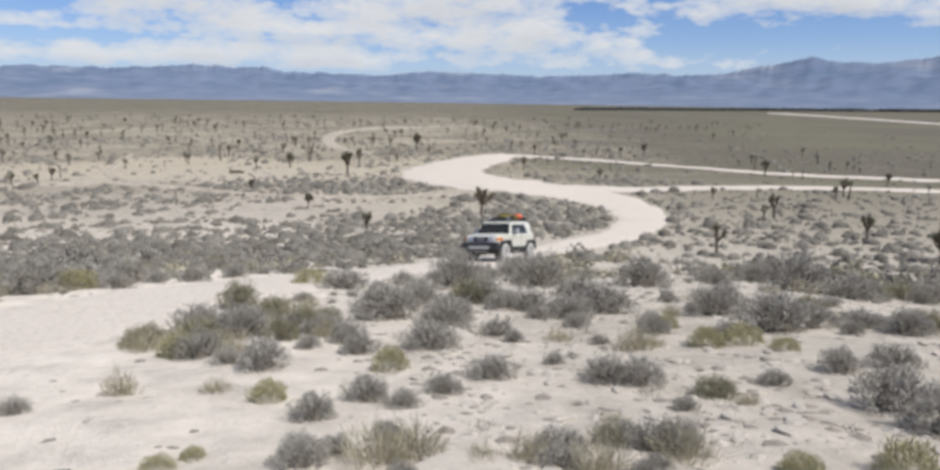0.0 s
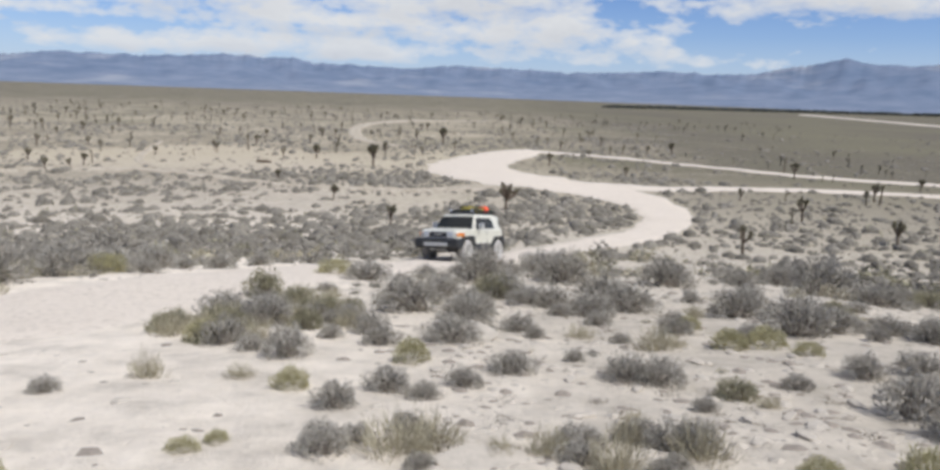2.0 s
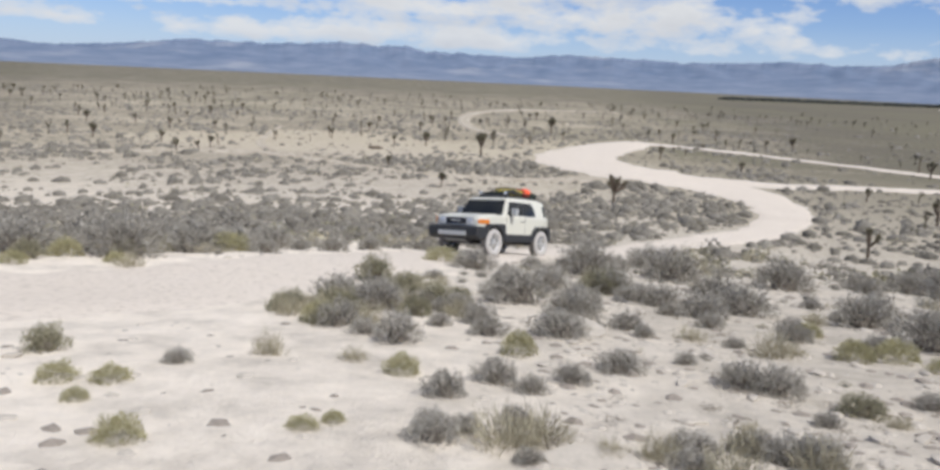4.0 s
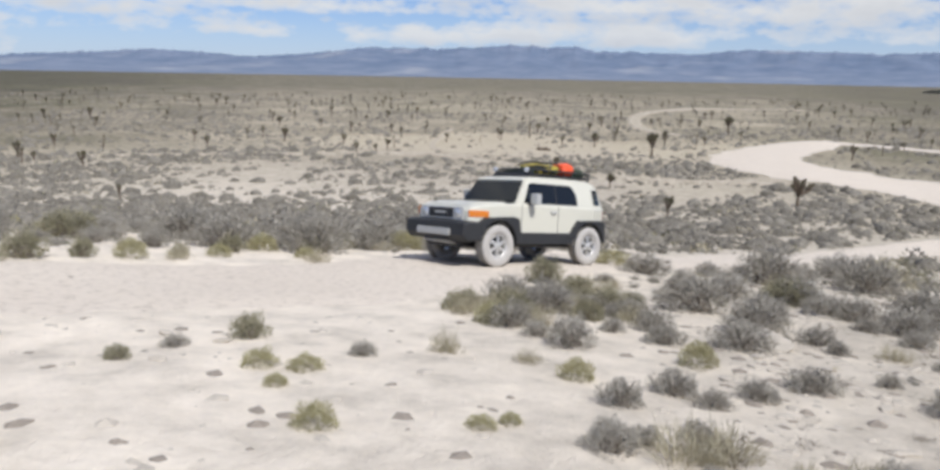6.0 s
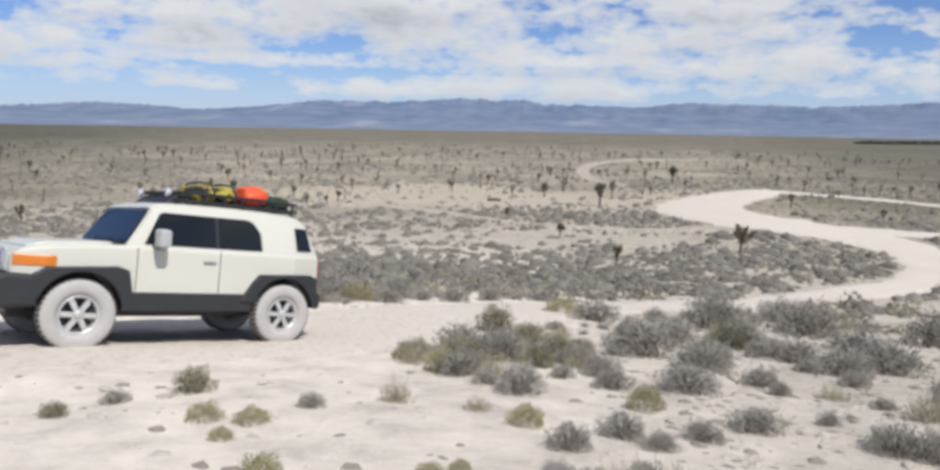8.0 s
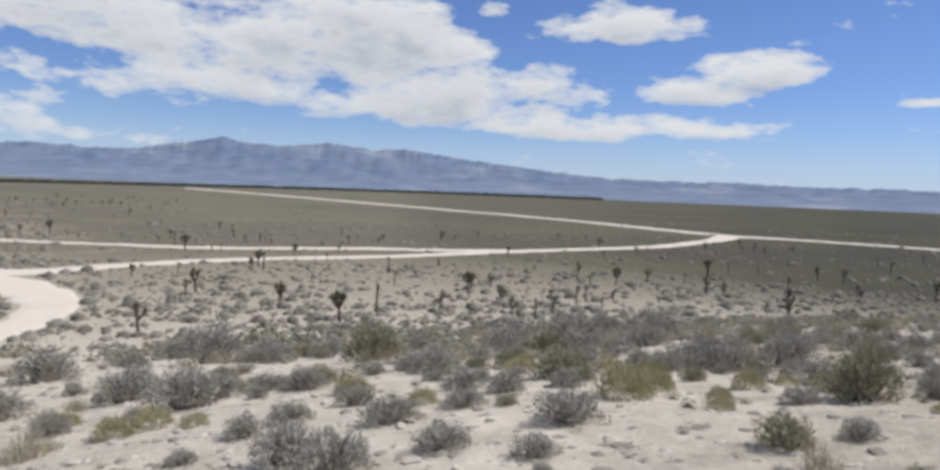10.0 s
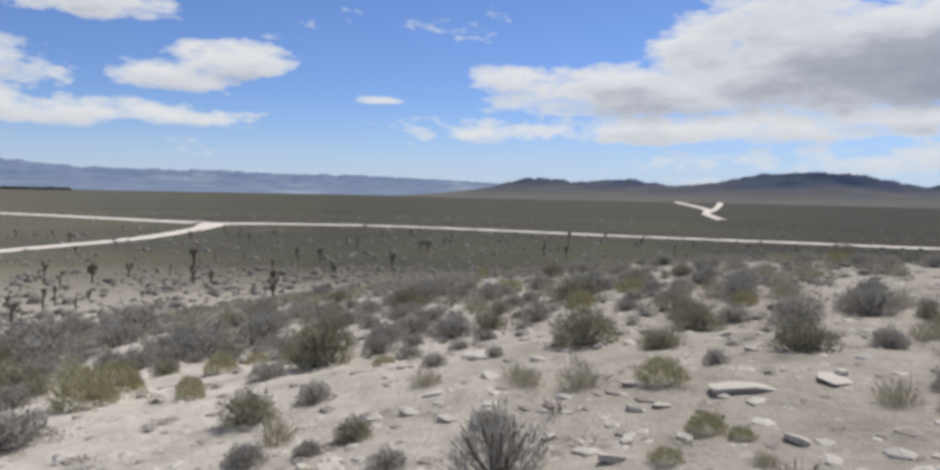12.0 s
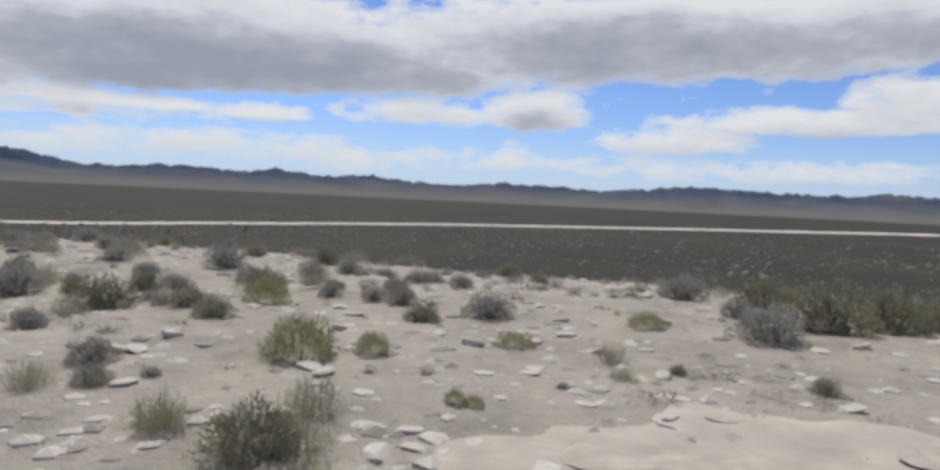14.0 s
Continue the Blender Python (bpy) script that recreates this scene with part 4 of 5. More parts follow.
def stones():
    """Loose gravel and fist-sized stones over the hilltop."""
    r = random.Random(9)
    shapes = []
    for i in range(4):
        bm = bmesh.new()
        bmesh.ops.create_icosphere(bm, subdivisions=1, radius=0.5)
        for v in bm.verts:
            v.co = Vector((v.co.x * r.uniform(0.7, 1.3), v.co.y * r.uniform(0.6, 1.1), v.co.z * r.uniform(0.35, 0.7)))
        bm.verts.index_update()
        shapes.append((np.array([v.co for v in bm.verts]), np.array([[v.index for v in f.verts] for f in bm.faces])))
        bm.free()
    pale, dark = [], []
    while len(pale) < 14500:
        d = 0.7 + 22 * r.random() ** 1.5
        head = radians(r.uniform(-68, 182))
        x, y = d * math.sin(head), d * math.cos(head)
        rocky = noise.noise((x * 0.35, y * 0.35, 4.4)) + (0.35 if head > radians(-4) else -0.80)
        if rocky < r.uniform(-0.9, 0.6):
            continue
        w = min(0.17, r.lognormvariate(-3.05, 0.72)) * (1 if d < 10 else 1.5)
        (dark if r.random() < 0.42 else pale).append((x, y, w, w * 0.8, r.uniform(0, 6.28)))
    # rubble just below the hilltop
    for _ in range(5200):
        d, head = r.uniform(2.0, 9.0), radians(r.uniform(-8, 150))
        x, y = d * math.sin(head), d * math.cos(head)
        if noise.noise((x * 0.8, y * 0.8, 9.1)) > r.uniform(-0.35, 0.35):
            w = min(0.2, r.lognormvariate(-2.9, 0.6))
            (dark if r.random() < 0.45 else pale).append((x, y, w, w * 0.7, r.uniform(0, 6.28)))
    # the larger ones that can be told apart
    big = sorted((q for q in pale if math.hypot(q[0], q[1]) < 9.0 and q[2] > 0.085), key=lambda q: -q[2])[:260]
    taken = set(big)
    pale = [q for q in pale if q not in taken]
    meshes = [rock_mesh("stone", 70.3 + 2 * i, 0.55, ROCK) for i in range(5)]
    for i, (x, y, w, h, a) in enumerate(big):
        ob = new("stone", meshes[i % 5])
        ob.matrix_world = Matrix.Translation((x, y, land(x, y) + 0.05 * w)) @ pose(0, 0, 0, r.uniform(-14, 14), r.uniform(-14, 14), math.degrees(a)) @ Matrix.Diagonal((w, w * r.uniform(0.7, 1.1), w * r.uniform(0.35, 0.7), 1))
        tagged(ob, "small broken limestone rock lying on gravelly sand", "rock", "loose rocks")
    merged("stones", pale, shapes, ROCK, "loose pale limestone gravel and stones", "stones")
    merged("dark_stones", dark, shapes, DARK_ROCK, "scattered brown weathered stones on sand", "stones")


stones()


# ---- Joshua trees ----
JOSHUA_LEAF = leafy("joshua_spikes", (0.07, 0.072, 0.045), (0.14, 0.135, 0.085), (0.23, 0.205, 0.135))
BARK = simple("shaggy_brown_bark", (0.13, 0.10, 0.075), 0.95, spread=0.35, scale=18, bump=0.8)


def joshua(seed, arms, spread=1.0, ball=1.0, fork=0.42):
    """A Joshua tree of unit height: shaggy trunk with forked arms, each ending in a ball of spiky leaves."""
    r = random.Random(seed)
    root = new("joshua_tree")
    root.location = (0, 0, -60)
    bm = bmesh.new()
    fork = fork if arms > 1 else 0.7
    top = Vector((r.uniform(-.03, .03), r.uniform(-.03, .03), fork))
    tube(bm, [Vector((0, 0, -0.03)), Vector((r.uniform(-.02, .02), 0, fork * 0.5)), top], [0.05, 0.04, 0.036], 7)
    ends = []
    if arms == 1:
        tube(bm, [top, top + Vector((0.01, 0.0, 0.2))], [0.036, 0.03], 6)
        ends.append((top + Vector((0.01, 0, 0.2)), Vector((0, 0, 1))))
    else:
        for k in range(arms):
            a = 6.28 * k / arms + r.uniform(-.4, .4)
            reach = r.uniform(0.05, 0.26)
            rise = 0.10 + (0.80 - fork) * math.sqrt(1 - (reach / 0.27) ** 2) * r.uniform(0.75, 1.0)
            reach *= spread
            mid = top + Vector((math.cos(a) * reach * 0.7, math.sin(a) * reach * 0.7, rise * 0.35))
            end = top + Vector((math.cos(a) * reach, math.sin(a) * reach, rise))
            tube(bm, [top - Vector((0, 0, 0.04)), mid, end], [0.040, 0.033, 0.028], 6)
            ends.append((end, (end - mid).normalized()))
            if r.random() < 0.6:
                e2 = mid + Vector((math.cos(a + 1.1) * 0.11, math.sin(a + 1.1) * 0.11, r.uniform(0.08, 0.2)))
                tube(bm, [mid, e2], [0.026, 0.022], 6)
                ends.append((e2, (e2 - mid).normalized()))
    part("trunk", bm, BARK, root, "shaggy brown bark")
    V, F, n0 = [], [], 0
    for e, d in ends:
        n = 95
        q = np.random.default_rng(seed * 31 + n0)
        w = q.normal(0, 1, (n, 3)) + np.array(d) * 0.7
        w /= np.linalg.norm(w, axis=1)[:, None]
        s = np.cross(w, q.normal(0, 1, (n, 3)))
        s /= np.linalg.norm(s, axis=1)[:, None]
        p = np.array(e) - np.array(d) * q.uniform(0.0, 0.13, n)[:, None]
        L = q.uniform(0.08, 0.13, n)[:, None] * ball
        V.append(np.concatenate([p - s * 0.010, p + s * 0.010, p + w * L], 0))
        i = np.arange(n)
        F.append(np.stack([i, i + n, i + 2 * n], 1) + n0)
        n0 += 3 * n
    part("crown", mesh_from("crown", np.concatenate(V), np.concatenate(F), JOSHUA_LEAF), None, root, "balls of dark spiky leaves")
    return tagged(root, "Joshua tree with forked shaggy arms on the desert plain", "tree", "Joshua trees")


TREES = [(2.3, 77.2, 3.5), (35.0, 81.2, 3.0), (-19.2, 126.3, 4.6), (-17.1, 83.1, 2.0), (-7.8, 61.3, 2.1), (18.1, 50.8, 2.5), (36.3, 64.4, 2.6), (53.7, 101.1, 3.0), (-11.5, 194.6, 4.7), (46.3, 186.8, 3.6), (-63.2, 104.9, 2.2), (-61.0, 107.5, 1.9), (-49.2, 152.9, 3.4), (-54.8, 148.9, 2.4), (-28.7, 101.9, 1.9), (18.5, 186.6, 2.9), (23.8, 125.8, 2.2), (58.3, 146, 3.4), (71.4, 122.5, 2.4), (32.3, 48.1, 2.7), (39.7, 53.5, 2.7), (45.3, 39.4, 1.9), (55.2, 105.4, 2.9), (56.8, 137.2, 3.4), (90.4, 63.6, 3.0), (63.7, 66.9, 2.8), (114.7, 62.4, 3.2), (97.9, 63.2, 2.4), (234, -8.7, 2.4), (233, 2.4, 2.5)]
TREES_LEFT = [(-86.8, 117.8, 3.0), (-82.6, 69.2, 2.7), (-52.9, 47.7, 1.7), (-62, 113, 2.3), (-100.2, 108.6, 2.5), (-102.3, 90.0, 2.4), (121.3, 66.1, 2.9), (127.3, 65.2, 2.0)]
trees = [joshua(1, 8, 1.8, 0.55, 0.36), joshua(2, 5), joshua(3, 4), joshua(4, 3), joshua(5, 1), joshua(6, 6)]


def plant_trees():
    r = random.Random(3)
    spots = [(x, y, h, 0 if i == 0 else r.choice((1, 2, 3, 4, 5))) for i, (x, y, h) in enumerate(TREES + TREES_LEFT)]
    while len(spots) < 260:
        if len(spots) < 245:
            head, d = radians(r.uniform(-66, 12)), r.uniform(110, 430)
        else:
            head, d = radians(r.uniform(12, 80)), r.uniform(70, 190)
        x, y = d * math.sin(head), d * math.cos(head)
        if on_road(x, y, 1.5):
            continue
        spots.append((x, y, r.uniform(1.4, 3.0) * (1 if d < 200 else 1.15), r.choice((1, 2, 2, 3, 3, 4, 5))))
    for x, y, h, k in spots:
        copy_thing(trees[k], Matrix.Translation((x, y, land(x, y) - 0.02)) @ pose(0, 0, 0, r.uniform(-4, 4), r.uniform(-4, 4), r.uniform(0, 360)) @ Matrix.Diagonal((h, h, h, 1)))


plant_trees()
drop(trees)


def far_groves():
    """The many Joshua trees too far off to count, and a dark belt of domes for the cloud shade before the northern
    range.
    """
    r = random.Random(12)
    shapes = []
    for k in range(6):
        q, V, F, n0 = random.Random(80 + k), [], [], 0
        bm = bmesh.new()
        tops = [Vector((0, 0, 0.75))] if k == 0 else [Vector((q.uniform(-0.2, 0.2), q.uniform(-0.2, 0.2), q.uniform(0.6, 0.95))) for _ in range(2 + k % 3)]
        tube(bm, [Vector((0, 0, -0.03)), Vector((0, 0, 0.45))], [0.055, 0.045], 5)
        for e in tops:
            tube(bm, [Vector((0, 0, 0.4)), e], [0.04, 0.03], 4)
        bm.verts.index_update()
        bmesh.ops.triangulate(bm, faces=bm.faces[:])
        V.append(np.array([v.co for v in bm.verts]))
        F += [[v.index for v in f.verts] for f in bm.faces]
        n0 = len(V[0])
        bm.free()
        for e in tops:
            v, f = blades(22, 0.12, 0.13, 0.11, 0.022, 90 + k, hollow=0.3)
            V.append(v + np.array(e) - np.array([0, 0, 0.05]))
            F += [t for a, b, c, d in (f + n0).tolist() for t in ([a, b, c], [a, c, d])]
            n0 += len(v)
        shapes.append((np.concatenate(V), np.array(F)))
    spots = []
    while len(spots) < 430:
        head, d = radians(r.uniform(-66, 22)), math.sqrt(r.uniform(150.0 ** 2, 520.0 ** 2))
        x, y = d * math.sin(head), d * math.cos(head)
        if on_road(x, y, 1.5) or noise.noise((x * 0.012, y * 0.012, 3.0)) < r.uniform(-0.5, 0.2):
            continue
        h = r.uniform(1.2, 2.7) * (1.0 if d < 260 else 1.2)
        spots.append((x, y, h, h, r.uniform(0, 6.28)))
    while len(spots) < 560:
        head, d = radians(r.uniform(22, 125)), math.sqrt(r.uniform(60.0 ** 2, 230.0 ** 2))
        x, y = d * math.sin(head), d * math.cos(head)
        if not on_road(x, y, 1.5):
            h = r.uniform(1.3, 2.6)
            spots.append((x, y, h, h, r.uniform(0, 6.28)))
    merged("joshua_grove", spots, shapes, JOSHUA_FAR, "scattered distant Joshua trees on the scrub plain", "trees")
    # added dark domes imitate a band of cloud shadow before the northern range
    belt = spline([(9, 1380, 0), (18, 1750, 0), (30, 2450, 0), (42, 2950, 0), (53, 3200, 0)], 60)
    spots = []
    for i in range(2600):
        p = belt[min(len(belt) - 1, int(r.random() * len(belt)))]
        d = p.y * (1 + r.uniform(-0.05, 0.05))
        head = radians(p.x + r.uniform(-0.4, 0.4))
        w = r.uniform(6, 13) * d / 2200
        spots.append((d * math.sin(head), d * math.cos(head), w * 1.5, w * r.uniform(0.45, 0.85), r.uniform(0, 6.28)))
    merged("far_woods", spots, [dome(400 + i, 6, 0.5, 0.8) for i in range(5)], SHADE_BELT, "dark belt across the far plain standing in for cloud shade", "woods")


JOSHUA_FAR = leafy("far_joshua_spikes", (0.095, 0.086, 0.063), (0.165, 0.148, 0.11), (0.24, 0.21, 0.16))
SHADE_BELT = simple("dark_belt_shade", (0.030, 0.034, 0.031), 0.95, spread=0.4, scale=0.05)
far_groves()


def build_log():
    """A weathered log lying on the plain beyond the track."""
    x, y = LOG
    root = new("fallen_log")
    root.matrix_world = Matrix.Translation((x, y, land(x, y) + 0.22)) @ pose(0, 0, 0, 0, 3, 8)
    bm = bmesh.new()
    tube(bm, [Vector((-1.25, 0, -0.02)), Vector((-0.3, 0.06, 0.0)), Vector((0.5, -0.03, 0.03)), Vector((1.25, 0.08, 0.0))], [0.24, 0.25, 0.22, 0.17], 10)
    part("trunk", bm, BARK, root)
    bm = bmesh.new()
    tube(bm, [Vector((0.4, 0.0, 0.1)), Vector((0.62, 0.1, 0.42))], [0.08, 0.04], 7)
    part("branch_stub", bm, BARK, root)
    tagged(root, "dark weathered log lying on dry grassland", "log")


LOG = (-38.2, 127.0)
build_log()


# ---- the off-road car ----
def paint_material():
    m, g, s = material("cream_white_paint", 0.32)
    pos = g.add("ShaderNodeTexCoord").outputs["Object"]
    xyz = g.add("ShaderNodeSeparateXYZ", pos)
    dust = g.math("MULTIPLY", g.ramp(g.math("ADD", xyz.outputs[2], g.math("MULTIPLY", g.noise(pos, 5, 5, 0.6), 0.5)), (0.72, 0.75), (1.0, 0.12)), g.noise(pos, 14, 5, 0.65))
    g.join(g.mix(dust, (0.61, 0.598, 0.515), (0.47, 0.42, 0.35)), s.inputs["Base Color"])
    g.join(g.math("MULTIPLY_ADD", dust, 0.6, 0.30), s.inputs["Roughness"])
    s.inputs["Coat Weight"].default_value = 0.3
    return m


PAINT = paint_material()
CLADDING = simple("dark_grey_plastic", (0.024, 0.025, 0.027), 0.6, spread=0.3, scale=7)
GRILLE_BLACK = simple("matt_black_trim", (0.018, 0.018, 0.02), 0.5)
SILVER = simple("silver_grey_trim", (0.50, 0.50, 0.48), 0.4, 0.3)
CHROME = simple("bright_alloy", (0.60, 0.59, 0.57), 0.35, 0.45)
TYRE = simple("dusty_tyre_rubber", (0.44, 0.42, 0.395), 0.95, spread=0.18, scale=12, bump=0.3)
TREAD = simple("dark_tread_rubber", (0.10, 0.095, 0.088), 0.95, spread=0.3, scale=12)
AMBER = simple("amber_lens", (0.62, 0.19, 0.025), 0.2)
LAMP = simple("clear_headlamp", (0.72, 0.74, 0.76), 0.12, 0.5)
RED = simple("red_lens", (0.35, 0.02, 0.02), 0.25)
RACK = simple("black_powder_coat", (0.02, 0.02, 0.022), 0.45)
def camo_material():
    m, g, s = material("yellow_black_camo_bag", 0.8)
    pos = g.add("ShaderNodeTexCoord").outputs["Object"]
    g.join(g.mix(g.ramp(g.noise(pos, 9.0, 3, 0.5, 0.6), (0.50, 0.0), (0.54, 1.0)), (0.42, 0.33, 0.045), (0.025, 0.025, 0.02)), s.inputs["Base Color"])
    bumped(g, s, g.noise(pos, 6, 3, 0.5), 0.5, 0.03)
    return m


BAG_YELLOW = camo_material()
BAG_RED = simple("orange_red_dry_bag", (0.80, 0.10, 0.03), 0.5, spread=0.15, scale=4, bump=0.4)
BAG_GREEN = simple("dark_green_duffel", (0.045, 0.065, 0.045), 0.85, spread=0.3, scale=6, bump=0.5)
STRAP = simple("black_webbing", (0.02, 0.02, 0.02), 0.8)


def glass_material():
    m, g, s = material("tinted_window_glass", 0.05)
    s.inputs["Base Color"].default_value = (0.012, 0.014, 0.015, 1)
    s.inputs["Specular IOR Level"].default_value = 0.42
    return m


GLASS = glass_material()


def slab(points, y0, y1, bevel=0.0, seg=2):
    """A prism: the outline points (x, z) pushed from y0 to y1."""
    bm = bmesh.new()
    a = [bm.verts.new((x, y0, z)) for x, z in points]
    b = [bm.verts.new((x, y1, z)) for x, z in points]
    n = len(points)
    bm.faces.new(a)
    bm.faces.new(b[::-1])
    for i in range(n):
        bm.faces.new((a[i], b[i], b[(i + 1) % n], a[(i + 1) % n]))
    bmesh.ops.recalc_face_normals(bm, faces=bm.faces[:])
    if bevel:
        caps = [f for f in bm.faces if len(f.verts) == n]
        edges = {e for f in caps for e in f.edges}
        bmesh.ops.bevel(bm, geom=list(edges), offset=bevel, segments=seg, affect="EDGES", profile=0.5)
    return bm


def box(x0, x1, y0, y1, z0, z1, bevel=0.01, seg=2):
    bm = bmesh.new()
    bmesh.ops.create_cube(bm, size=1.0)
    for v in bm.verts:
        v.co = Vector(((x0 + x1) / 2 + v.co.x * (x1 - x0), (y0 + y1) / 2 + v.co.y * (y1 - y0), (z0 + z1) / 2 + v.co.z * (z1 - z0)))
    if bevel:
        bmesh.ops.bevel(bm, geom=bm.edges[:], offset=bevel, segments=seg, affect="EDGES", profile=0.5)
    return bm


def arc(cx, cz, r, a0, a1, n):
    return [(cx + r * math.cos(radians(a0 + (a1 - a0) * i / n)), cz + r * math.sin(radians(a0 + (a1 - a0) * i / n))) for i in range(n + 1)]


def lathe(profile, n=36):
    """Turn the outline (radius, y) about the y axis."""
    bm = bmesh.new()
    rings = [[bm.verts.new((r * math.cos(2 * math.pi * k / n), y, r * math.sin(2 * math.pi * k / n))) for k in range(n)] for r, y in profile]
    for a, b in zip(rings, rings[1:]):
        for k in range(n):
            j = (k + 1) % n
            bm.faces.new((a[k], a[j], b[j], b[k]))
    bmesh.ops.recalc_face_normals(bm, faces=bm.faces[:])
    return bm


AXLE, REACH, RADIUS = 1.345, 0.80, 0.42


def side_y(z):
    """Half width of the cabin at height z."""
    return 0.865 - (z - 1.25) * 0.27


def plan(x):
    """How far the flanks draw in towards the tail and the nose."""
    return 1 - 0.16 * max(0.0, -1.5 - x) / 0.5 - 0.10 * max(0.0, x - 1.7) / 0.36


def drawn_in(bm):
    """Cut at the turns of the plan and draw the flanks in."""
    for x in (-1.5, 1.7):
        bmesh.ops.bisect_plane(bm, geom=bm.verts[:] + bm.edges[:] + bm.faces[:], plane_co=(x, 0, 0), plane_no=(1, 0, 0))
    for v in bm.verts:
        v.co.y *= plan(v.co.x)
    return bm


def shaded(ob, angle=32):
    """Smooth shading with the true edges kept."""
    ob.data.polygons.foreach_set("use_smooth", [True] * len(ob.data.polygons))
    ob.data.set_sharp_from_angle(angle=radians(angle))
    return ob


def pane(outline, side, lift=0.006, thick=0.012):
    """A window in the leaning cabin side: outline of (x, z)."""
    bm = bmesh.new()
    o = [bm.verts.new((x, side * (side_y(z) * plan(x) + lift), z)) for x, z in outline]
    i = [bm.verts.new((x, side * (side_y(z) * plan(x) + lift - thick), z)) for x, z in outline]
    n = len(outline)
    bm.faces.new(o)
    bm.faces.new(i[::-1])
    for k in range(n):
        bm.faces.new((o[k], i[k], i[(k + 1) % n], o[(k + 1) % n]))
    bmesh.ops.recalc_face_normals(bm, faces=bm.faces[:])
    return bm


def build_wheel(parent, x, y, name="wheel"):
    """Dusty all-terrain tyre on a six-spoke alloy rim; the wheel turns about its y axis."""
    s = 1 if y > 0 else -1
    hub = new(name)
    hub.parent = parent
    hub.location = (x, y, RADIUS)
    prof = [(0.235, -0.11), (0.30, -0.135), (0.375, -0.13), (0.405, -0.115), (0.418, -0.09), (0.42, 0.0), (0.418, 0.09), (0.405, 0.115), (0.375, 0.13), (0.30, 0.135), (0.235, 0.11), (0.228, 0.0), (0.235, -0.11)]
    tyre = part("tyre", lathe(prof, 48), TYRE, hub, "dust-caked pale tyre", smooth=True)
    bm = bmesh.new()
    for k in range(40):
        a = 2 * math.pi * k / 40
        for yy in (-0.075, 0.0, 0.075):
            q = a + (0.05 if yy else 0.0)
            c = Vector((0.421 * math.cos(q), yy, 0.421 * math.sin(q)))
            r = bmesh.ops.create_cube(bm, size=1.0)
            bmesh.ops.transform(bm, verts=r["verts"], matrix=Matrix.Translation(c) @ Matrix.Rotation(-q, 4, "Y") @ Matrix.Diagonal((0.014, 0.05, 0.036, 1)))
    part("tread", bm, TREAD, tyre, "blocky rubber tread")
    rim = part("rim", lathe([(0.232, s * -0.10), (0.238, s * 0.10), (0.225, s * 0.112), (0.205, s * 0.10), (0.20, s * 0.02), (0.20, s * -0.1)], 40), CHROME, hub, "bright alloy rim", smooth=True)
    part("brake_disc", lathe([(0.001, s * 0.015), (0.17, s * 0.015), (0.17, s * -0.01), (0.001, s * -0.01)], 32), GRILLE_BLACK, rim)
    for k in range(6):
        bm = bmesh.new()
        r = bmesh.ops.create_cube(bm, size=1.0)
        bmesh.ops.bevel(bm, geom=bm.edges[:], offset=0.12, segments=2, affect="EDGES")
        a = 2 * math.pi * k / 6
        bmesh.ops.transform(bm, verts=bm.verts[:], matrix=Matrix.Rotation(a, 4, "Y") @ Matrix.Translation((0.125, s * 0.075, 0)) @ Matrix.Rotation(s * -0.1, 4, "Z") @ Matrix.Diagonal((0.19, 0.035, 0.062, 1)))
        part("spoke", bm, CHROME, rim)
    part("hub_cap", lathe([(0.001, s * 0.112), (0.045, s * 0.11), (0.06, s * 0.095), (0.062, s * 0.05)], 24), SILVER, rim, smooth=True)
    return hub


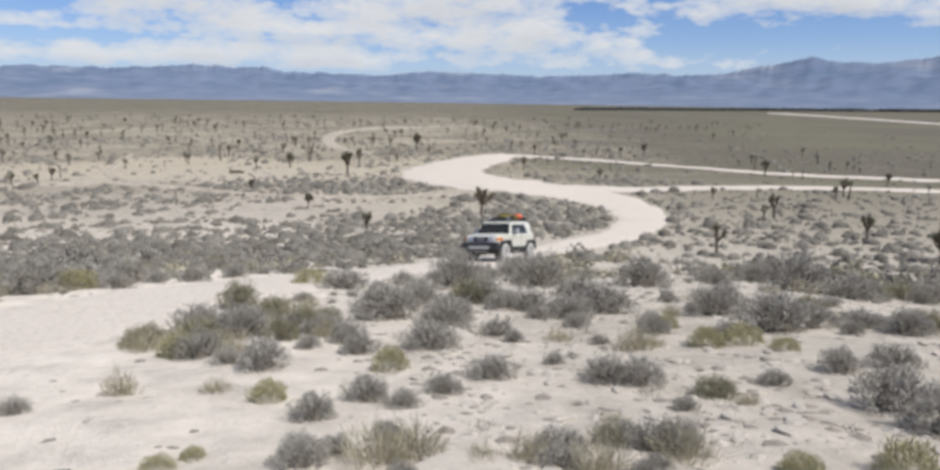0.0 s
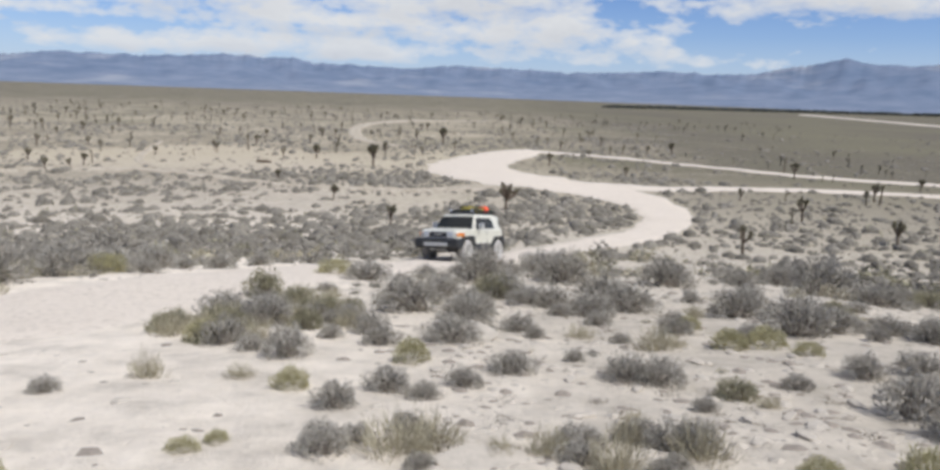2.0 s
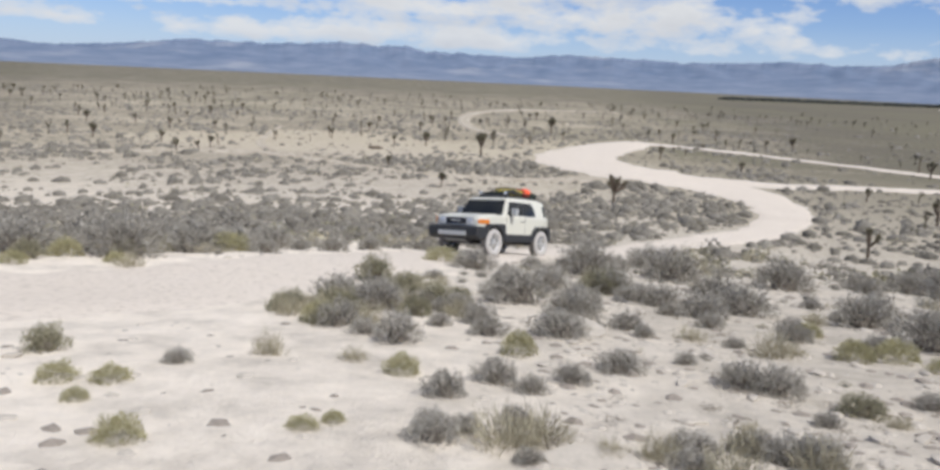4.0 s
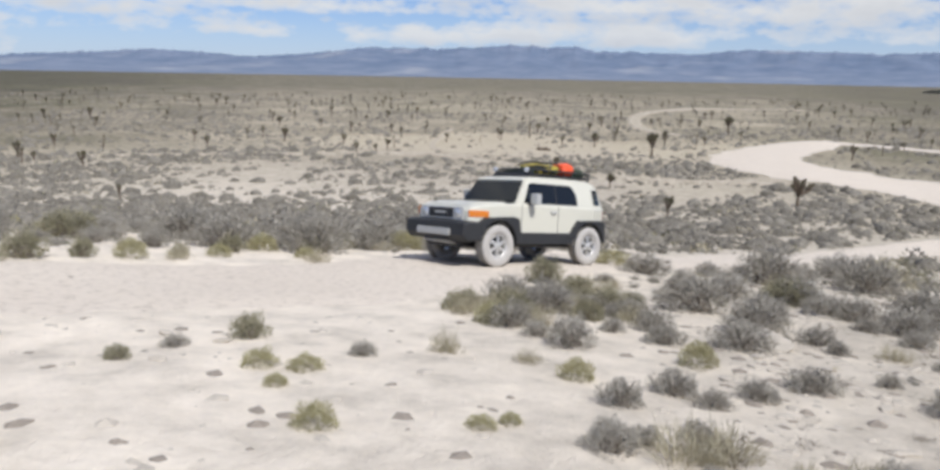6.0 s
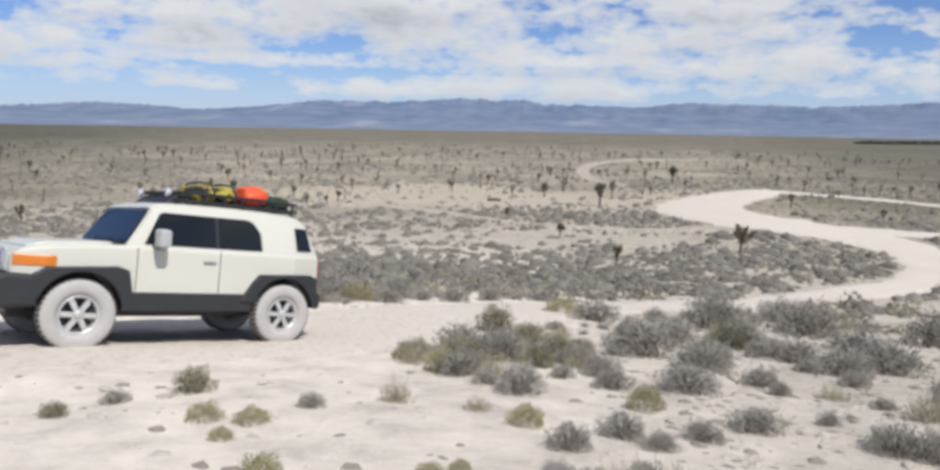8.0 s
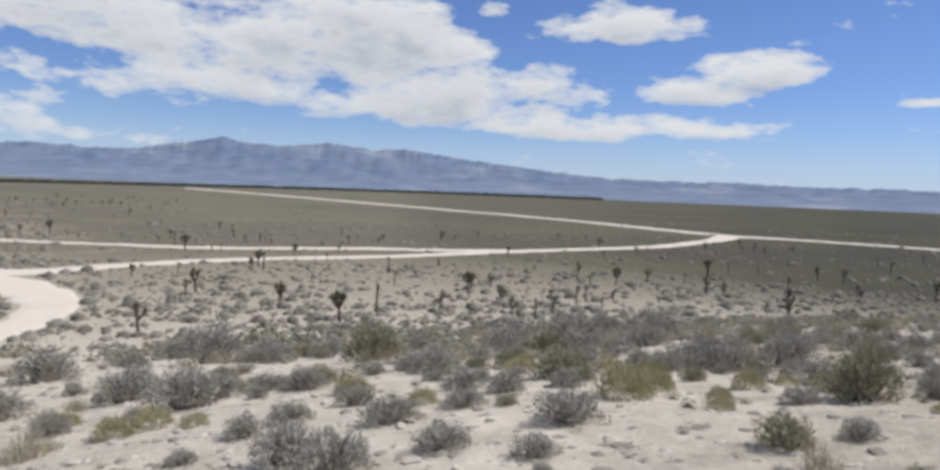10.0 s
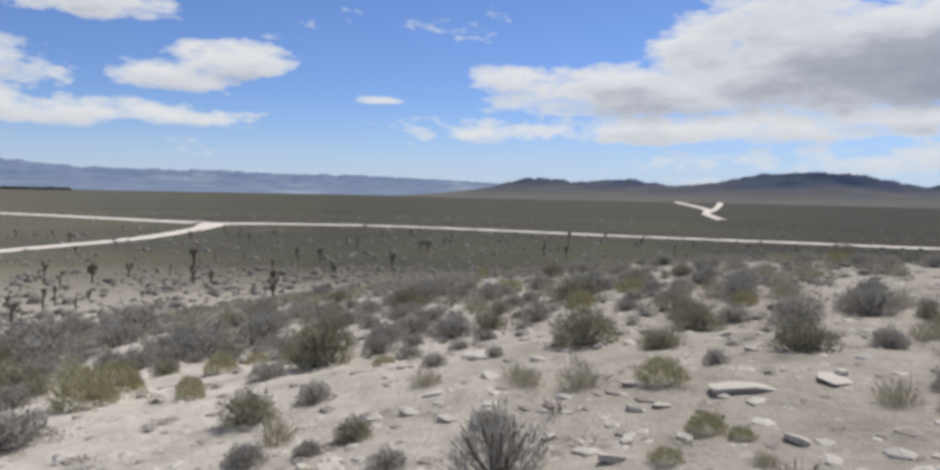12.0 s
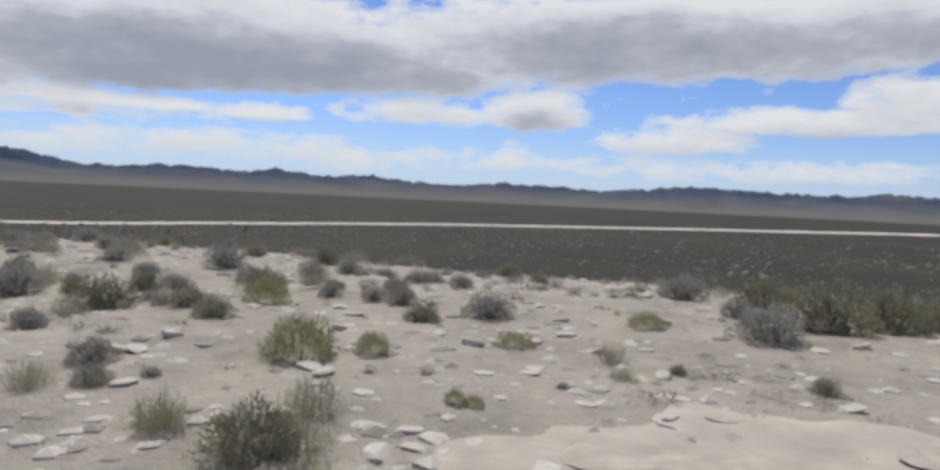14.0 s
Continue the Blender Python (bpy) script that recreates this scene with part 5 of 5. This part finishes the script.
def build_car():
    car = new("off_road_car")
    tagged(car, "cream-white two-door off-road car with loaded black roof rack", "car")
    # lower body, open at the wheel arches
    outline = [(-1.95, 0.60), (-1.99, 0.72), (-1.99, 1.18), (-1.96, 1.27), (0.70, 1.275), (1.30, 1.262), (1.78, 1.222), (1.97, 1.17), (2.06, 1.09), (2.08, 0.62)]
    outline += arc(AXLE, 0.46, 0.485, 12, 168, 14) + arc(-AXLE, 0.46, 0.485, 12, 168, 14)
    body = part("body", drawn_in(slab(outline, -0.88, 0.88, 0.055, 3)), PAINT, car, "cream-white painted body")
    # cabin: ribs along the car, each a half section mirrored
    bm = bmesh.new()
    ribs = []
    for x, top in ((0.86, 1.27), (0.535, 1.775), (0.40, 1.835), (0.1, 1.855), (-0.5, 1.865), (-1.1, 1.86), (-1.45, 1.84), (-1.64, 1.80), (-1.75, 1.72), (-1.86, 1.50), (-1.965, 1.26)):
        w = plan(x)
        low, edge = side_y(1.25) * w, side_y(max(1.25, top - 0.075)) * w
        half = [(low, 1.22), (edge, max(1.235, top - 0.075)), (edge - 0.03, max(1.24, top - 0.028)), (edge - 0.10, top), (0.0, top + 0.012)]
        ribs.append([bm.verts.new((x, y, z)) for y, z in half] + [bm.verts.new((x, -y, z)) for y, z in half[-2::-1]])
    for a, b in zip(ribs, ribs[1:]):
        for k in range(len(a) - 1):
            bm.faces.new((a[k], a[k + 1], b[k + 1], b[k]))
    bm.faces.new(ribs[0])
    bm.faces.new(ribs[-1][::-1])
    bmesh.ops.recalc_face_normals(bm, faces=bm.faces[:])
    shaded(part("cabin", bm, PAINT, car, "cream-white cabin and roof"), 26)
    # the roof's lip over the windscreen
    part("roof_lip", slab([(0.30, 1.842), (0.50, 1.808), (0.575, 1.768), (0.565, 1.745), (0.50, 1.755), (0.30, 1.80)], -0.70, 0.70, 0.012), PAINT, car)
    # bonnet with its raised centre and cowl vent
    part("bonnet", slab([(0.90, 1.272), (0.96, 1.30), (1.70, 1.26), (1.90, 1.20), (1.88, 1.18), (0.90, 1.266)], -0.62, 0.62, 0.02), PAINT, car)
    part("cowl", box(0.80, 0.96, -0.74, 0.74, 1.262, 1.286, 0.006), GRILLE_BLACK, car)
    # windscreen: nearly upright
    bm = bmesh.new()
    A = [(0.845, -0.80, 1.295), (0.845, 0.80, 1.295), (0.572, 0.695, 1.725), (0.572, -0.695, 1.725)]
    f = [bm.verts.new((x + 0.022, y, z + 0.012)) for x, y, z in A]
    k = [bm.verts.new((x + 0.004, y, z)) for x, y, z in A]
    bm.faces.new(f)
    bm.faces.new(k[::-1])
    for i in range(4):
        bm.faces.new((f[i], k[i], k[(i + 1) % 4], f[(i + 1) % 4]))
    bmesh.ops.recalc_face_normals(bm, faces=bm.faces[:])
    part("windscreen", bm, GLASS, car, "dark upright windscreen")
    for y in (-0.42, 0.0, 0.42):
        bm = bmesh.new()
        tube(bm, [Vector((0.892, y, 1.295)), Vector((0.862, y + 0.30, 1.36))], [0.009, 0.007], 6)
        part("wiper", bm, GRILLE_BLACK, car)
    for s in (1, -1):
        part("front_window", pane([(0.64, 1.3), (-0.30, 1.3), (-0.30, 1.715), (0.40, 1.715), (0.45, 1.685)], s), GLASS, car, "dark tinted side window")
        part("rear_window", pane([(-0.345, 1.3), (-0.98, 1.3), (-0.97, 1.53), (-0.86, 1.685), (-0.76, 1.715), (-0.345, 1.715)], s), GLASS, car, "dark tinted side window")
        part("quarter_window", pane([(-1.55, 1.33), (-1.83, 1.33), (-1.745, 1.66), (-1.52, 1.66)], s), GLASS, car, "dark tinted quarter window")
        part("window_pillar", pane([(-0.30, 1.3), (-0.345, 1.3), (-0.345, 1.715), (-0.30, 1.715)], s, 0.008), GRILLE_BLACK, car)
        # plastic cladding along the sills and round the wheels
        part("rocker_panel", box(-0.84, 0.84, s * 0.84, s * 0.905, 0.46, 0.70, 0.015), CLADDING, car, "dark grey sill cladding")
        for ax, rim_line, back, front in ((AXLE, [(0.50, 0.62), (0.52, 0.88), (0.38, 0.975), (-0.40, 1.01), (-0.53, 0.965), (-0.63, 0.46)], 178, 18),
                                          (-AXLE, [(0.68, 0.60), (0.52, 0.84), (0.40, 0.975), (-0.40, 0.99), (-0.51, 0.945), (-0.55, 0.50)], 174, 14)):
            # square-shouldered flare with straight legs
            ring = [(ax + x, z) for x, z in rim_line] + arc(ax, 0.46, 0.47, back, front, 16)
            part("fender_flare", slab(ring, s * 0.79, s * (0.945 if ax > 0 else 0.93), 0.02), CLADDING, car, "dark grey wheel-arch flare")
            part("wheel_well", slab(arc(ax, 0.46, 0.50, 0, 180, 14), s * 0.45, s * 0.60), GRILLE_BLACK, car)
        # door seams, handle, mirror, lamps
        for x in (0.72, -0.36):
            part("door_seam", box(x - 0.005, x + 0.005, s * 0.872, s * 0.883, 0.70, 1.25, 0), GRILLE_BLACK, car)
        part("door_handle", box(-0.30, -0.12, s * 0.875, s * 0.915, 1.10, 1.145, 0.012), SILVER, car, "silver door handle")
        mirror = part("mirror", box(0.42, 0.56, s * 0.93, s * 1.13, 1.27, 1.50, 0.035, 3), SILVER, car, "silver door mirror")
        part("mirror_arm", box(0.46, 0.54, s * 0.84, s * 0.97, 1.26, 1.32, 0.01), GRILLE_BLACK, mirror)
        part("mirror_glass", box(0.412, 0.422, s * 0.95, s * 1.11, 1.29, 1.48, 0.004), LAMP, mirror)
        part("turn_signal", drawn_in(box(1.62, 2.05, s * 0.70, s * 0.893, 0.975, 1.105, 0.012)), AMBER, car, "amber corner lamp")
        lamp = part("headlight", lathe([(0.001, 0.02), (0.09, 0.012), (0.108, 0.0), (0.115, -0.03)], 28), LAMP, car, "round clear headlight", smooth=True)
        lamp.matrix_local = Matrix.Translation((2.088, s * 0.52, 1.035)) @ Matrix.Rotation(radians(-90), 4, "Z")
        bezel = part("bezel", lathe([(0.112, -0.03), (0.112, 0.012), (0.135, 0.004), (0.14, -0.03)], 28), SILVER, lamp)
        part("tail_light", box(-2.01, -1.95, s * 0.58, s * 0.72, 1.0, 1.2, 0.012), RED, car, "red tail light")
        part("rear_bumper_end", drawn_in(box(-2.06, -1.86, s * 0.60, s * 0.90, 0.50, 0.72, 0.03)), CLADDING, car)
    # nose
    part("grille_surround", box(2.06, 2.10, -0.66, 0.66, 0.90, 1.155, 0.015), SILVER, car, "silver grille surround")
    grille = part("grille", box(2.085, 2.115, -0.38, 0.38, 0.945, 1.13, 0.01), GRILLE_BLACK, car, "black mesh grille")
    for k in range(3):
        part("grille_bar", box(2.112, 2.122, -0.36, 0.36, 0.97 + k * 0.055, 0.982 + k * 0.055, 0.002), CLADDING, grille)
    part("grille_badge", box(2.115, 2.128, -0.17, 0.17, 1.02, 1.06, 0.004), SILVER, grille, "plain silver badge bar")
    part("front_bumper", slab([(1.80, 0.52), (1.78, 0.88), (2.14, 0.90), (2.27, 0.85), (2.28, 0.62), (2.18, 0.50)], -0.94, 0.94, 0.05, 3), CLADDING, car, "dark grey plastic front bumper")
    part("bumper_insert", box(2.255, 2.30, -0.52, 0.52, 0.60, 0.735, 0.015), SILVER, car, "pale silver bumper insert")
    part("skid_plate", slab([(2.20, 0.505), (2.24, 0.49), (1.80, 0.36), (1.78, 0.385)], -0.38, 0.38, 0.008), SILVER, car, "silver skid plate")
    part("rear_bumper", box(-2.09, -1.90, -0.60, 0.60, 0.50, 0.72, 0.03), CLADDING, car)
    part("rear_glass", slab([(-1.948, 1.34), (-1.835, 1.60), (-1.822, 1.595), (-1.935, 1.335)], -0.46, 0.46), GLASS, car)
    # solid box, added to stop light passing between the open wheel arches
    part("chassis", box(-1.9, 2.0, -0.52, 0.52, 0.36, 0.70, 0.03), GRILLE_BLACK, car, "black underbody")
    for x in (AXLE, -AXLE):
        bm = bmesh.new()
        tube(bm, [Vector((x, -0.72, RADIUS)), Vector((x, 0.72, RADIUS))], [0.05, 0.05], 10)
        part("axle", bm, GRILLE_BLACK, car)
    spare = part("spare_wheel", lathe([(0.20, -0.12), (0.36, -0.12), (0.395, -0.08), (0.395, 0.08), (0.36, 0.12), (0.20, 0.12), (0.18, 0.0), (0.20, -0.12)], 36), TREAD, car, "spare tyre on the tailgate", smooth=True)
    spare.matrix_local = Matrix.Translation((-2.10, 0.05, 1.02)) @ Matrix.Rotation(radians(90), 4, "Z")
    bm = bmesh.new()
    tube(bm, [Vector((0.76, -0.80, 1.27)), Vector((0.64, -0.83, 2.0))], [0.006, 0.004], 5)
    part("antenna", bm, GRILLE_BLACK, car)
    # roof rack and what is lashed to it
    rack = part("roof_rack", box(-1.56, 0.10, -0.60, 0.60, 1.89, 1.905, 0.004), RACK, car, "black steel basket roof rack")
    for s in (1, -1):
        for z, r in ((1.9, 0.022), (2.01, 0.022)):
            bm = bmesh.new()
            tube(bm, [Vector((0.18, s * 0.56, z)), Vector((0.10, s * 0.62, z)), Vector((-1.54, s * 0.62, z)), Vector((-1.62, s * 0.56, z))], [r] * 4, 8)
            part("rail", bm, RACK, rack)
        for k in range(7):
            bm = bmesh.new()
            x = 0.06 - k * 0.265
            tube(bm, [Vector((x, s * 0.62, 1.83)), Vector((x, s * 0.62, 2.01))], [0.016, 0.016], 6)
            part("post", bm, RACK, rack)
    for x in (0.18, -1.62):
        for z in (1.9, 2.01):
            bm = bmesh.new()
            tube(bm, [Vector((x, -0.58, z)), Vector((x, 0.58, z))], [0.022, 0.022], 8)
            part("cross_bar", bm, RACK, rack)
    part("wind_deflector", slab([(0.24, 1.775), (0.30, 1.86), (0.16, 1.97), (0.13, 1.96)], -0.56, 0.56, 0.006), RACK, rack)
    for y in (-0.50, 0.46):
        lamp = part("rack_light", lathe([(0.001, 0.04), (0.045, 0.036), (0.056, 0.024), (0.052, -0.024), (0.001, -0.04)], 20), LAMP, rack, "small round work light", smooth=True)
        lamp.matrix_local = Matrix.Translation((0.24, y, 2.0)) @ Matrix.Rotation(radians(-90), 4, "Z")

    def bag(name, mat, label, centre, size, seed):
        b = bmesh.new()
        bmesh.ops.create_icosphere(b, subdivisions=4, radius=1.0)
        for v in b.verts:
            d = v.co.normalized()
            q = Vector([math.copysign(abs(c) ** 0.62, c) for c in d])
            q *= 1 + 0.13 * noise.noise(d * 2.37 + Vector((seed, 0, 0))) + 0.05 * noise.noise(d * 7 + Vector((0, seed, 0)))
            v.co = Vector((centre[0] + q.x * size[0], centre[1] + q.y * size[1], centre[2] + q.z * size[2]))
        return part(name, b, mat, rack, label, smooth=True)

    bag("yellow_bag", BAG_YELLOW, "yellow and black camouflage bag", (-0.42, 0.20, 2.03), (0.34, 0.36, 0.13), 1)
    bag("yellow_bag", BAG_YELLOW, "yellow and black camouflage bag", (-0.66, -0.16, 2.05), (0.30, 0.34, 0.14), 5)
    bag("red_bag", BAG_RED, "orange-red dry bag", (-1.02, 0.30, 2.07), (0.20, 0.22, 0.14), 2)
    bag("green_duffel", BAG_GREEN, "dark green duffel bag", (-1.36, 0.10, 2.0), (0.26, 0.42, 0.12), 3)
    bag("green_duffel", BAG_GREEN, "dark green duffel bag", (-0.05, -0.05, 1.98), (0.15, 0.42, 0.07), 4)
    for x in (-0.34, -0.66):
        bm = bmesh.new()
        tube(bm, [Vector((x, 0.62, 2.01)), Vector((x, 0.45, 2.18)), Vector((x, 0.1, 2.21)), Vector((x, -0.3, 2.2)), Vector((x, -0.62, 2.01))], [0.014] * 5, 6)
        part("strap", bm, STRAP, rack)
    wheels = [build_wheel(car, x, y) for x in (AXLE, -AXLE) for y in (REACH, -REACH)]
    return car, wheels


car, wheels = build_car()

# seconds, x, y, heading in degrees from +x
DRIVE = [(0.0, 2.05, 34.29, -120.6), (0.5, 1.26, 33.06, -119.6), (1.0, 0.54, 31.84, -117.9), (1.5, -0.04, 30.58, -116.6), (2.0, -0.71, 29.28, -117.2), (2.5, -1.34, 27.94, -117.6),
         (3.0, -1.86, 26.59, -117.6), (3.5, -2.4, 25.0, -117.8), (4.0, -2.95, 23.1, -118.3), (4.5, -3.5, 21.05, -119.0), (5.0, -4.1, 18.9, -119.6), (5.5, -4.69, 16.68, -119.6),
         (6.0, -5.15, 14.81, -117.8), (6.5, -5.59, 13.0, -116.1), (7.0, -5.97, 11.25, -115.8), (7.2, -6.13, 10.55, -115.7), (7.6, -6.62, 9.2, -116.5), (8.2, -7.6, 7.3, -118), (9.0, -9.0, 4.9, -120),
         (10.0, -10.9, 2.1, -123), (11.0, -13.0, -0.5, -126), (12.0, -15.2, -3.0, -129), (13.0, -17.6, -5.4, -132), (14.0, -20.2, -7.6, -136)]


def motions():
    rows, turn, last, spin = [], 0.0, None, []
    for (t0, x0, y0, h0), (t1, x1, y1, h1) in zip(DRIVE, DRIVE[1:]):
        n = max(1, round((t1 - t0) / 0.1))
        for k in range(n + (t1 == 14.0)):
            f = k / n
            x, y, h, t = x0 + (x1 - x0) * f, y0 + (y1 - y0) * f, h0 + (h1 - h0) * f, t0 + (t1 - t0) * f
            if last:
                turn += math.degrees(math.hypot(x - last[0], y - last[1]) / RADIUS)
            last = (x, y)
            spin.append((t, turn))
            c, s = math.cos(radians(h)), math.sin(radians(h))
            zs = [base_land(x + c * a - s * b, y + s * a + c * b) for a in (AXLE, -AXLE) for b in (REACH, -REACH)]
            pitch = math.degrees(math.atan2(zs[0] + zs[1] - zs[2] - zs[3], 4 * AXLE))
            roll = math.degrees(math.atan2(zs[0] + zs[2] - zs[1] - zs[3], 4 * REACH))
            z = sum(zs) / 4 + 0.015
            rows.append((t, pose(x, y, z, roll, -pitch, h)))
    walk(car, rows[::2] + rows[-1:] if len(rows) % 2 == 0 else rows[::2])
    for w in wheels:
        walk(w, [(t, pose(*w.location, 0, a, 0)) for t, a in spin])


motions()
